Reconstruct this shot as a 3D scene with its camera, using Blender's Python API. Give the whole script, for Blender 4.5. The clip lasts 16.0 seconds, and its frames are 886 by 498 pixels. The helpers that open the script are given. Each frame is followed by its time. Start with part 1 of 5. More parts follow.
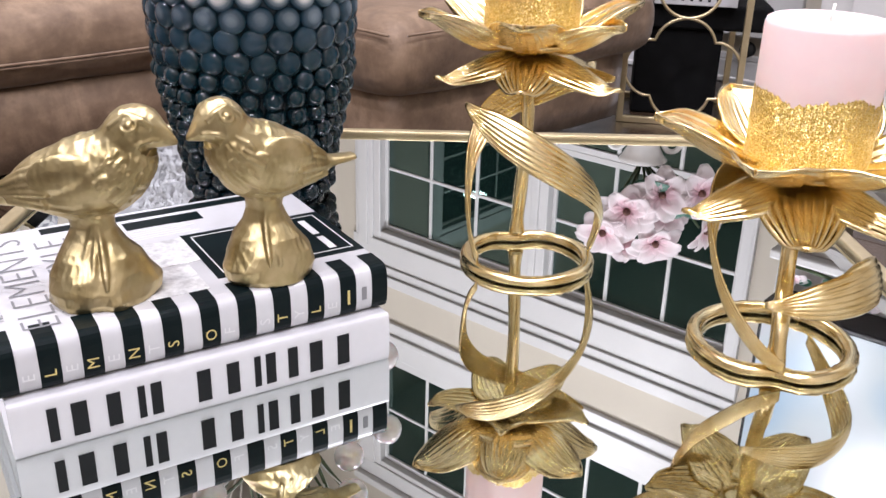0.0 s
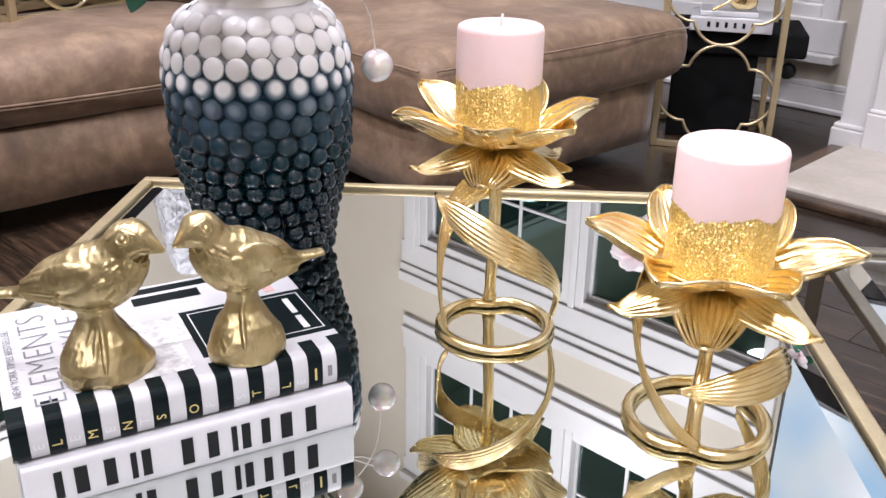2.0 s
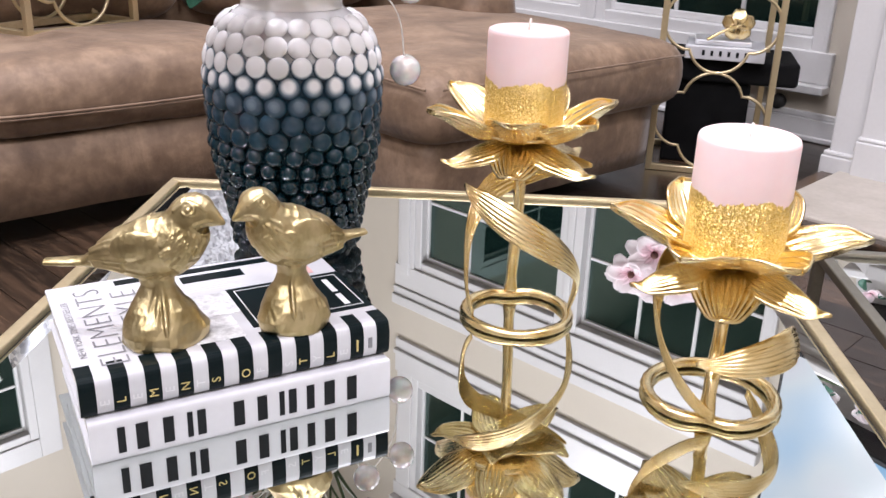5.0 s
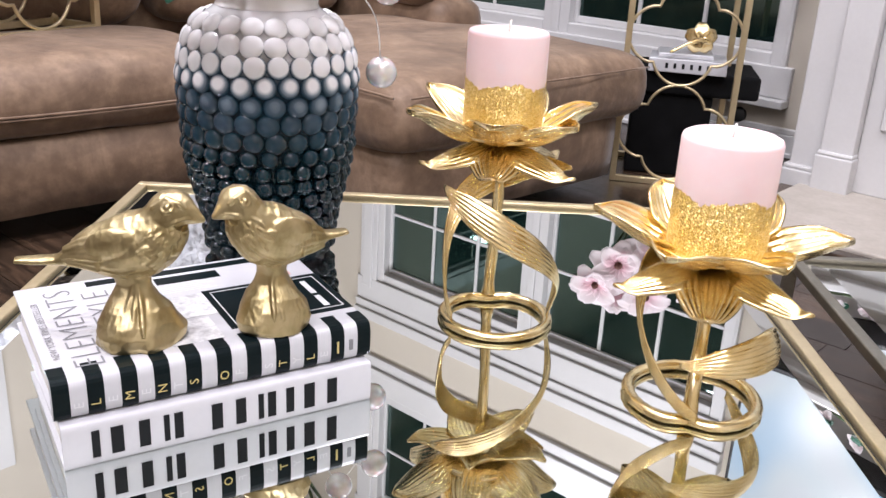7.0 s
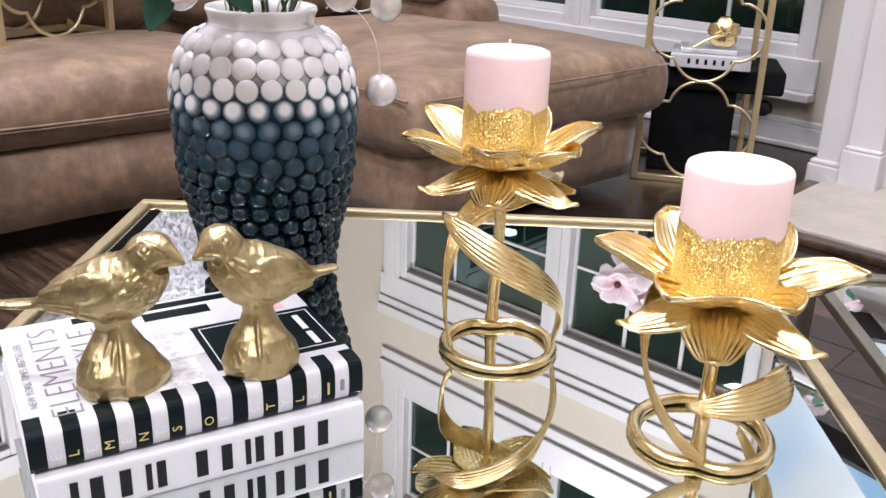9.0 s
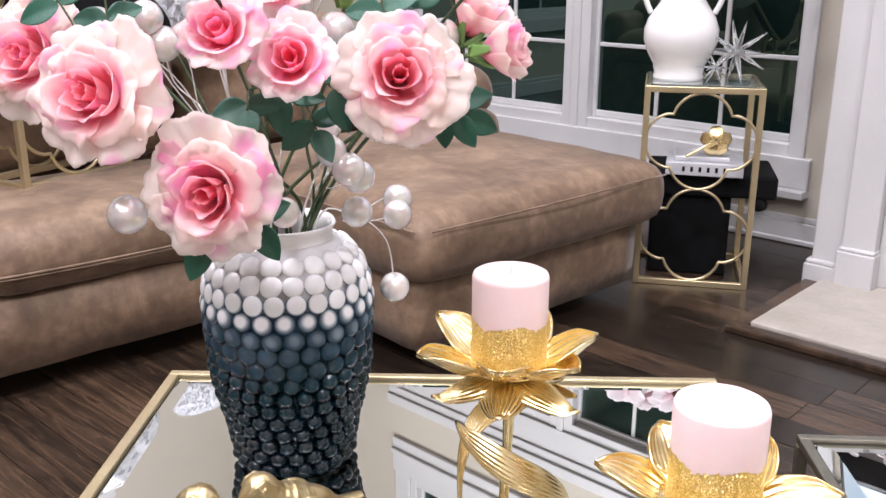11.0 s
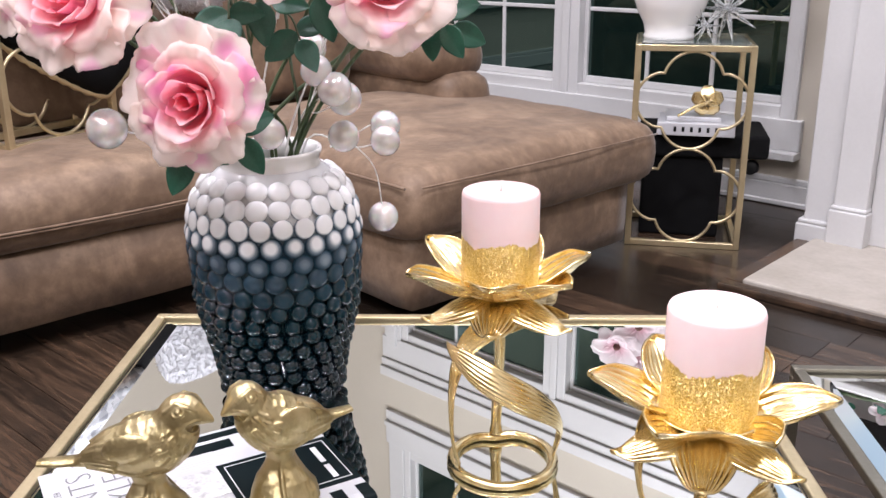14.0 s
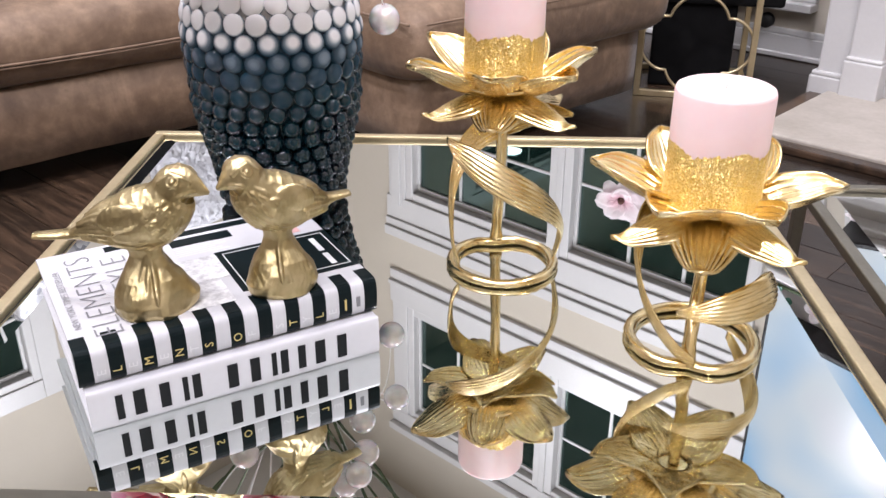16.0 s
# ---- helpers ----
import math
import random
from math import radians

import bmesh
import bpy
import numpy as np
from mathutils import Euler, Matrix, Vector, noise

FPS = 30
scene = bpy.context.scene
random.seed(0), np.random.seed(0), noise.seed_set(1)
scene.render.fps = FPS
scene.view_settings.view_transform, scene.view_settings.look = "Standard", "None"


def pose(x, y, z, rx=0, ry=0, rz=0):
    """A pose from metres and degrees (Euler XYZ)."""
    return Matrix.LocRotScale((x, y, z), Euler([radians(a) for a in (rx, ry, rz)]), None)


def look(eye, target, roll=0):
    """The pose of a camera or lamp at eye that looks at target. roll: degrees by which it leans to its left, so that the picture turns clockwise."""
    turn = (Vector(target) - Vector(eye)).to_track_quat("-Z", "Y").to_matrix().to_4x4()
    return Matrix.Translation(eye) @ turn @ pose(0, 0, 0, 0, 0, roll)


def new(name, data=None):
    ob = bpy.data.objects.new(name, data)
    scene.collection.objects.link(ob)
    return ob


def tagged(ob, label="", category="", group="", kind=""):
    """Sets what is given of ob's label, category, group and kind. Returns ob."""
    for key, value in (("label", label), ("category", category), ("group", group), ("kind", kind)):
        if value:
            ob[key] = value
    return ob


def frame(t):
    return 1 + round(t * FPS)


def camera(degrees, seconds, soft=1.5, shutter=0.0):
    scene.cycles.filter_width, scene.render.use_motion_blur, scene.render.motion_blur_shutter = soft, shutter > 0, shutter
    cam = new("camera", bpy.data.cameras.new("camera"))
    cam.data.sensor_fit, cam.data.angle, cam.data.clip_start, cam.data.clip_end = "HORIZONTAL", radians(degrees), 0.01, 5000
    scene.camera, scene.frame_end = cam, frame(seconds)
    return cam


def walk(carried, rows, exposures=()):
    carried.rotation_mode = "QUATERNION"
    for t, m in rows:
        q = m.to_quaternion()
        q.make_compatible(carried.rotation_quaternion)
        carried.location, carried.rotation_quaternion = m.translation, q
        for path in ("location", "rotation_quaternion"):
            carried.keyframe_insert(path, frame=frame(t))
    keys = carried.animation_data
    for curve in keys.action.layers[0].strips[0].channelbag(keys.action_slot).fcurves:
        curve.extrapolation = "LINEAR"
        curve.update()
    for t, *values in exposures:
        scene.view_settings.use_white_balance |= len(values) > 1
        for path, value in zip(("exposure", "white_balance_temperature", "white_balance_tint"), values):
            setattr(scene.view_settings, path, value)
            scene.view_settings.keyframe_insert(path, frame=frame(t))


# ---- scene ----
cam = camera(50.7, 16.0)
PATH = [
    (0, (0.065, 0.089, 0.798), (0.022, 1.928, 0.013), 1.5),
    (0.5, (0.093, 0.086, 0.796), (0.049, 1.936, 0.038), 1.2),
    (1, (0.113, 0.069, 0.829), (0.067, 1.919, 0.07), 1.7),
    (1.5, (0.118, 0.05, 0.872), (0.033, 1.886, 0.083), 1.7),
    (2, (0.15, 0.032, 0.906), (-0.022, 1.859, 0.111), 0.8),
    (2.5, (0.152, 0.022, 0.932), (-0.042, 1.835, 0.108), 0.7),
    (3, (0.151, 0.016, 0.932), (-0.066, 1.821, 0.098), 0.8),
    (3.5, (0.158, -0.008, 0.905), (-0.077, 1.792, 0.065), 1.5),
    (4, (0.145, -0.018, 0.878), (-0.015, 1.814, 0.094), 1.7),
    (4.5, (0.111, -0.033, 0.874), (-0.014, 1.808, 0.103), 2.2),
    (4.7, (0.115, -0.037, 0.887), (-0.034, 1.81, 0.136), 2.0),
    (6.8, (0.1, -0.052, 0.886), (0.031, 1.82, 0.187), 2.8),
    (7, (0.095, -0.038, 0.872), (0.033, 1.834, 0.17), 3.1),
    (7.5, (0.092, -0.001, 0.853), (0.041, 1.871, 0.152), 3.1),
    (8, (0.097, 0.022, 0.847), (0.034, 1.895, 0.148), 2.8),
    (8.2, (0.104, 0.034, 0.851), (0.021, 1.896, 0.125), 2.9),
    (10.3, (0.125, -0.042, 1.01), (-0.025, 1.825, 0.307), 1.1),
    (10.5, (0.117, -0.025, 1.027), (-0.025, 1.851, 0.351), 1.0),
    (11, (0.114, -0.026, 1.072), (-0.024, 1.878, 0.476), 0.1),
    (11.5, (0.114, -0.023, 1.101), (-0.02, 1.923, 0.657), -0.7),
    (12, (0.113, -0.016, 1.119), (-0.019, 1.952, 0.783), -0.4),
    (12.5, (0.114, -0.015, 1.111), (-0.02, 1.954, 0.782), -0.5),
    (13, (0.119, -0.025, 1.078), (-0.01, 1.935, 0.703), -0.6),
    (13.5, (0.121, -0.028, 1.041), (-0.005, 1.904, 0.537), -0.4),
    (14, (0.117, -0.028, 1.001), (-0.003, 1.866, 0.371), -0.3),
    (14.5, (0.113, -0.034, 0.979), (-0.004, 1.835, 0.274), 0.1),
    (15, (0.118, -0.039, 0.956), (-0.007, 1.803, 0.187), -0.0),
    (15.5, (0.122, -0.04, 0.936), (0.002, 1.777, 0.109), 0.1),
    (16, (0.123, -0.041, 0.92), (-0.002, 1.75, 0.04), 0.3),
]
walk(cam, [(t, look(eye, target, roll)) for t, eye, target, roll in PATH],
     [(0, 0.0), (3.5, 0.03), (8, 0.02), (10.5, 0.02), (12, 0.09), (13, 0.10), (14, 0.02), (16, -0.03)])

# ---- world, lamps and exposure ----
scene.view_settings.exposure = 0.0
world = bpy.data.worlds.new("night")
scene.world = world
world.use_nodes = True
world.node_tree.nodes["Background"].inputs[0].default_value = (0.02, 0.025, 0.035, 1)
world.node_tree.nodes["Background"].inputs[1].default_value = 0.3

ROOM = Matrix.Rotation(radians(-38.8), 4, "Z")      # the walls' axes: x along the window wall, y towards it
SOFA = Matrix.Rotation(radians(-44.0), 4, "Z")      # the sofa stands a few degrees off the walls
TABLE = Matrix.Translation((0.033, 0.877, 0)) @ Matrix.Rotation(radians(2.4), 4, "Z")
TOP = 0.45
CEILING = 4.3
# the last two are unseen, added behind the camera as low frontal fill
LAMPS = [(-3.0, 1.8), (-1.2, 1.9), (0.8, 1.8), (-3.0, -0.3), (-1.2, -0.3), (0.8, -0.3), (-2.1, -2.0), (0.2, -2.0), (2.1, -1.6), (1.2, -3.6)]


def lamp(name, m, size, watts, colour):
    data = bpy.data.lights.new(name, "AREA")
    data.shape, data.size, data.energy, data.color = "DISK", size, watts, colour
    ob = new(name, data)
    ob.matrix_world = m
    return ob


for lx, ly in LAMPS:
    lamp("ceiling_lamp_light", ROOM @ Matrix.Translation((lx, ly, CEILING - 0.03)), 0.30, 46 if lx < -2.5 else 66, (1.0, 0.968, 1.085))


# ---- materials ----
def material(name, colour=(0.5, 0.5, 0.5), rough=0.5, metal=0.0, **more):
    mat = bpy.data.materials.new(name)
    mat.use_nodes = True
    b = mat.node_tree.nodes["Principled BSDF"]
    b.inputs["Base Color"].default_value = (*colour, 1)
    b.inputs["Roughness"].default_value = rough
    b.inputs["Metallic"].default_value = metal
    for key, value in more.items():
        b.inputs[key.replace("_", " ")].default_value = value
    return mat


def node(mat, kind, **values):
    n = mat.node_tree.nodes.new(kind)
    for key, value in values.items():
        n.inputs[key.replace("_", " ")].default_value = value
    return n


def link(mat, a, b):
    mat.node_tree.links.new(a, b)


def shader(mat):
    return mat.node_tree.nodes["Principled BSDF"]


def coords(mat, scale=(1, 1, 1), kind="Object"):
    tc = node(mat, "ShaderNodeTexCoord")
    mp = node(mat, "ShaderNodeMapping")
    mp.inputs["Scale"].default_value = scale
    link(mat, tc.outputs[kind], mp.inputs["Vector"])
    return mp.outputs["Vector"]


def ramp(mat, fac, stops):
    r = node(mat, "ShaderNodeValToRGB")
    els = r.color_ramp.elements
    while len(els) < len(stops):
        els.new(0.5)
    for e, (p, c) in zip(els, stops):
        e.position, e.color = p, (*c, 1)
    link(mat, fac, r.inputs["Fac"])
    return r.outputs["Color"]


def bump(mat, height, strength, distance=0.002):
    b = node(mat, "ShaderNodeBump", Strength=strength, Distance=distance)
    link(mat, height, b.inputs["Height"])
    link(mat, b.outputs["Normal"], shader(mat).inputs["Normal"])
    return b


def grainy(name, low, high, rough, scale=8.0, fine=120.0, metal=0.0, relief=0.1, stretch=(1, 1, 1), **more):
    """A surface whose colour drifts between two tones at a coarse and a fine scale, with fine relief."""
    mat = material(name, low, rough, metal, **more)
    vec = coords(mat, stretch)
    big = node(mat, "ShaderNodeTexNoise", Scale=scale, Detail=5.0, Roughness=0.6)
    small = node(mat, "ShaderNodeTexNoise", Scale=fine, Detail=3.0)
    link(mat, vec, big.inputs["Vector"])
    link(mat, vec, small.inputs["Vector"])
    mix = node(mat, "ShaderNodeMath")
    mix.operation = "MULTIPLY_ADD"
    mix.inputs[1].default_value = 0.35
    link(mat, small.outputs["Fac"], mix.inputs[0])
    link(mat, big.outputs["Fac"], mix.inputs[2])
    link(mat, ramp(mat, mix.outputs[0], [(0.42, low), (0.92, high)]), shader(mat).inputs["Base Color"])
    bump(mat, small.outputs["Fac"], relief)
    return mat


M = {}
M["wall"] = grainy("painted_wall", (0.47, 0.425, 0.355), (0.52, 0.475, 0.40), 0.75, 1.5, 220, relief=0.06)
M["white"] = grainy("white_trim_paint", (0.54, 0.535, 0.53), (0.60, 0.595, 0.59), 0.35, 3, 90, relief=0.03)
M["ceiling"] = grainy("ceiling_paint", (0.56, 0.55, 0.53), (0.62, 0.61, 0.59), 0.85, 2, 200, relief=0.05)
M["stone"] = grainy("hearth_stone", (0.33, 0.295, 0.25), (0.46, 0.42, 0.37), 0.45, 7, 60, relief=0.1)
M["gold_paint"] = grainy("soft_gold_leaf_frame", (0.55, 0.45, 0.27), (0.70, 0.59, 0.38), 0.38, 14, 180, metal=0.85, relief=0.05)
M["bronze"] = grainy("dull_bronze_frame", (0.21, 0.195, 0.155), (0.31, 0.29, 0.235), 0.34, 14, 180, metal=0.85, relief=0.05)
M["black_edge"] = material("black_edge", (0.02, 0.02, 0.02), 0.4)
M["mirror"] = material("mirror_silver", (0.83, 0.865, 0.845), 0.004, 1.0)
M["black_fabric"] = grainy("black_fabric", (0.003, 0.003, 0.0035), (0.006, 0.006, 0.0065), 0.9, 20, 400, relief=0.2, Specular_IOR_Level=0.15)
M["black_gloss"] = material("black_gloss", (0.01, 0.01, 0.012), 0.25)
M["paper"] = grainy("page_edges", (0.62, 0.60, 0.56), (0.74, 0.72, 0.68), 0.8, 3, 500, relief=0.5, stretch=(1, 1, 30))
M["book_white"] = grainy("white_jacket", (0.49, 0.49, 0.51), (0.54, 0.54, 0.56), 0.28, 5, 150, relief=0.02, Coat_Weight=0.3)
M["book_black"] = material("black_jacket_print", (0.003, 0.007, 0.008), 0.35, Specular_IOR_Level=0.12)
M["print_black"] = material("black_ink", (0.010, 0.011, 0.012), 0.45, Specular_IOR_Level=0.12)
M["print_grey"] = material("grey_ink", (0.20, 0.20, 0.21), 0.45, Specular_IOR_Level=0.15)
M["print_pale"] = material("pale_grey_ink", (0.62, 0.62, 0.63), 0.4)
M["print_gold"] = material("gold_ink", (0.62, 0.50, 0.20), 0.35, 0.3)
M["wax"] = grainy("pink_candle_wax", (0.77, 0.585, 0.58), (0.81, 0.64, 0.635), 0.45, 14, 90, relief=0.04,
                  Subsurface_Weight=0.35, Subsurface_Radius=(0.02, 0.012, 0.01), Subsurface_Scale=0.6)
M["wick"] = material("cotton_wick", (0.78, 0.72, 0.66), 0.9)
M["pearl"] = grainy("pearl_bead", (0.66, 0.61, 0.585), (0.84, 0.80, 0.78), 0.20, 45, 160, metal=0.35, relief=0.0, Coat_Weight=1.0, Coat_Roughness=0.03,
                    Subsurface_Weight=0.25, Subsurface_Scale=0.01, Thin_Film_Thickness=420.0, Thin_Film_IOR=1.6)
M["wire"] = material("white_wire", (0.75, 0.74, 0.72), 0.4)
M["ceramic_white"] = material("white_glazed_ceramic", (0.82, 0.81, 0.80), 0.08, Coat_Weight=0.5)
M["crystal"] = material("clear_crystal", (0.95, 0.97, 0.98), 0.02, Transmission_Weight=0.85, IOR=1.5)
M["clear_glass"] = material("clear_glass", (0.9, 0.96, 0.94), 0.01, Transmission_Weight=0.95, IOR=1.45)
M["night_glass"] = material("window_glass_at_night", (0.004, 0.011, 0.0095), 0.015, Specular_IOR_Level=0.9, IOR=1.62, Specular_Tint=(0.70, 1.0, 0.90, 1))
M["leaf"] = grainy("silk_rose_leaf", (0.006, 0.050, 0.030), (0.026, 0.130, 0.078), 0.36, 40, 260, relief=0.2)
M["leaf_light"] = grainy("silk_sepal", (0.12, 0.26, 0.06), (0.22, 0.36, 0.10), 0.5, 40, 260, relief=0.2)
M["stem"] = grainy("wrapped_stem", (0.03, 0.055, 0.022), (0.07, 0.10, 0.04), 0.6, 40, 300, relief=0.2)
M["plush"] = grainy("white_plush", (0.78, 0.78, 0.82), (0.88, 0.88, 0.91), 0.95, 25, 220, relief=0.6, Sheen_Weight=0.6)
plush = M["plush"]
glow = node(plush, "ShaderNodeBsdfTranslucent")
glow.inputs["Color"].default_value = (0.82, 0.81, 0.84, 1)
blend_ = node(plush, "ShaderNodeMixShader")
blend_.inputs[0].default_value = 0.30
link(plush, shader(plush).outputs[0], blend_.inputs[1])
link(plush, glow.outputs[0], blend_.inputs[2])
link(plush, blend_.outputs[0], plush.node_tree.nodes["Material Output"].inputs["Surface"])
M["outlet"] = material("dark_outlet", (0.02, 0.02, 0.02), 0.5)
M["lamp_glow"] = material("lamp_glow", (1, 1, 1), 0.5, Emission_Color=(1.0, 0.93, 0.84, 1), Emission_Strength=14.0)


def suede():
    mat = material("brown_suede_leather", (0.2, 0.12, 0.08), 0.62, Sheen_Weight=0.25, Sheen_Roughness=0.4)
    vec = coords(mat)
    big = node(mat, "ShaderNodeTexNoise", Scale=5.0, Detail=6.0, Roughness=0.62, Distortion=0.6)
    mid = node(mat, "ShaderNodeTexNoise", Scale=26.0, Detail=4.0, Roughness=0.6)
    small = node(mat, "ShaderNodeTexNoise", Scale=420.0, Detail=2.0)
    for n in (big, mid, small):
        link(mat, vec, n.inputs["Vector"])
    add = node(mat, "ShaderNodeMath")
    add.operation = "MULTIPLY_ADD"
    add.inputs[1].default_value = 0.45
    link(mat, mid.outputs["Fac"], add.inputs[0])
    link(mat, big.outputs["Fac"], add.inputs[2])
    link(mat, ramp(mat, add.outputs[0], [(0.45, (0.090, 0.053, 0.031)), (0.72, (0.178, 0.113, 0.069)), (0.93, (0.29, 0.195, 0.125))]),
         shader(mat).inputs["Base Color"])
    rel = node(mat, "ShaderNodeMath")
    rel.operation = "MULTIPLY_ADD"
    rel.inputs[1].default_value = 0.15
    link(mat, small.outputs["Fac"], rel.inputs[0])
    link(mat, mid.outputs["Fac"], rel.inputs[2])
    bump(mat, rel.outputs[0], 0.48, 0.006)
    return mat


def floor_wood():
    mat = material("dark_walnut_boards", (0.05, 0.03, 0.02), 0.24, Specular_IOR_Level=0.45)
    vec = coords(mat, (1, 1, 1))
    info = node(mat, "ShaderNodeObjectInfo")
    shift = node(mat, "ShaderNodeVectorMath")
    shift.operation = "MULTIPLY_ADD"
    shift.inputs[1].default_value = (1.0, 1.8, 1.0)
    comb = node(mat, "ShaderNodeCombineXYZ")
    for k in range(3):
        link(mat, info.outputs["Random"], comb.inputs[k])
    scaled = node(mat, "ShaderNodeVectorMath")
    scaled.operation = "SCALE"
    scaled.inputs[3].default_value = 40.0
    link(mat, comb.outputs[0], scaled.inputs[0])
    link(mat, vec, shift.inputs[0])
    link(mat, scaled.outputs[0], shift.inputs[2])
    grain = node(mat, "ShaderNodeTexNoise", Scale=4.0, Detail=8.0, Roughness=0.65, Distortion=1.2)
    link(mat, shift.outputs[0], grain.inputs["Vector"])
    tone = node(mat, "ShaderNodeMath")
    tone.operation = "MULTIPLY_ADD"
    tone.inputs[1].default_value = 0.28
    link(mat, info.outputs["Random"], tone.inputs[0])
    link(mat, grain.outputs["Fac"], tone.inputs[2])
    link(mat, ramp(mat, tone.outputs[0], [(0.36, (0.006, 0.0045, 0.0035)), (0.60, (0.020, 0.0135, 0.0095)), (0.92, (0.095, 0.056, 0.034))]),
         shader(mat).inputs["Base Color"])
    bump(mat, grain.outputs["Fac"], 0.25, 0.002)
    return mat


def antique_gold(name, low, high, rough, scratch):
    """Cast metal with a brushed gold finish, darker in the hollows of its fine ribs."""
    mat = material(name, high, rough, 1.0)
    vec = coords(mat)
    blot = node(mat, "ShaderNodeTexNoise", Scale=45.0, Detail=4.0)
    fine = node(mat, "ShaderNodeTexNoise", Scale=600.0, Detail=2.0)
    link(mat, vec, blot.inputs["Vector"])
    link(mat, vec, fine.inputs["Vector"])
    link(mat, ramp(mat, blot.outputs["Fac"], [(0.35, low), (0.65, high)]), shader(mat).inputs["Base Color"])
    r = node(mat, "ShaderNodeMapRange")
    r.inputs["To Min"].default_value, r.inputs["To Max"].default_value = rough - 0.06, rough + 0.1
    link(mat, blot.outputs["Fac"], r.inputs["Value"])
    link(mat, r.outputs["Result"], shader(mat).inputs["Roughness"])
    bump(mat, fine.outputs["Fac"], scratch, 0.0006)
    return mat


def glitter():
    mat = material("gold_glitter", (0.72, 0.48, 0.10), 0.3, 0.9)
    vec = coords(mat)
    cell = node(mat, "ShaderNodeTexVoronoi", Scale=1700.0)
    link(mat, vec, cell.inputs["Vector"])
    link(mat, ramp(mat, cell.outputs["Color"], [(0.1, (0.46, 0.30, 0.06)), (0.55, (0.74, 0.52, 0.15)), (0.95, (1.0, 0.86, 0.48))]),
         shader(mat).inputs["Base Color"])
    mixn = node(mat, "ShaderNodeVectorMath")
    mixn.operation = "MULTIPLY_ADD"
    mixn.inputs[1].default_value = (1.3, 1.3, 1.3)
    mixn.inputs[2].default_value = (-0.65, -0.65, -0.65)
    link(mat, cell.outputs["Color"], mixn.inputs[0])
    geo = node(mat, "ShaderNodeNewGeometry")
    add = node(mat, "ShaderNodeVectorMath")
    link(mat, geo.outputs["Normal"], add.inputs[0])
    link(mat, mixn.outputs[0], add.inputs[1])
    norm = node(mat, "ShaderNodeVectorMath")
    norm.operation = "NORMALIZE"
    link(mat, add.outputs[0], norm.inputs[0])
    link(mat, norm.outputs[0], shader(mat).inputs["Normal"])
    return mat


def glaze(name, hi, crown=0.0, drop=0.0):
    """The vase's dipped glaze: white above, running through slate into deep navy below; crown pales each bead's middle.
    """
    mat = material(name, (0.5, 0.5, 0.5), 0.13, Specular_IOR_Level=0.45)
    geo = node(mat, "ShaderNodeNewGeometry")
    sep = node(mat, "ShaderNodeSeparateXYZ")
    link(mat, geo.outputs["Position"], sep.inputs[0])
    wob = node(mat, "ShaderNodeTexNoise", Scale=28.0, Detail=2.0)
    link(mat, geo.outputs["Position"], wob.inputs["Vector"])
    sh = node(mat, "ShaderNodeMath")
    sh.operation = "MULTIPLY_ADD"
    sh.inputs[1].default_value = 0.03
    link(mat, wob.outputs["Fac"], sh.inputs[0])
    link(mat, sep.outputs["Z"], sh.inputs[2])
    tc = node(mat, "ShaderNodeTexCoord")
    own = node(mat, "ShaderNodeSeparateXYZ")
    link(mat, tc.outputs["Object"], own.inputs[0])
    thin = node(mat, "ShaderNodeMath")
    thin.operation = "MULTIPLY_ADD"
    thin.inputs[1].default_value = crown
    link(mat, own.outputs["Z"], thin.inputs[0])
    link(mat, sh.outputs[0], thin.inputs[2])
    mr = node(mat, "ShaderNodeMapRange")
    mr.inputs["From Min"].default_value, mr.inputs["From Max"].default_value = 0.45 + drop, 0.79 + drop
    link(mat, thin.outputs[0], mr.inputs["Value"])
    link(mat, ramp(mat, mr.outputs["Result"], [(0.0, (0.0025, 0.009, 0.013)), (0.28, (0.003, 0.016, 0.022)), (0.38, (0.006, 0.024, 0.036)), (0.45, (0.011, 0.034, 0.054)), (0.515, (0.036, 0.066, 0.094)),
                                               (0.562, (0.18, 0.225, 0.265)), (0.60, (hi, hi, hi + 0.01)), (1.0, (hi + 0.03, hi + 0.02, hi + 0.02))]),
         shader(mat).inputs["Base Color"])
    return mat


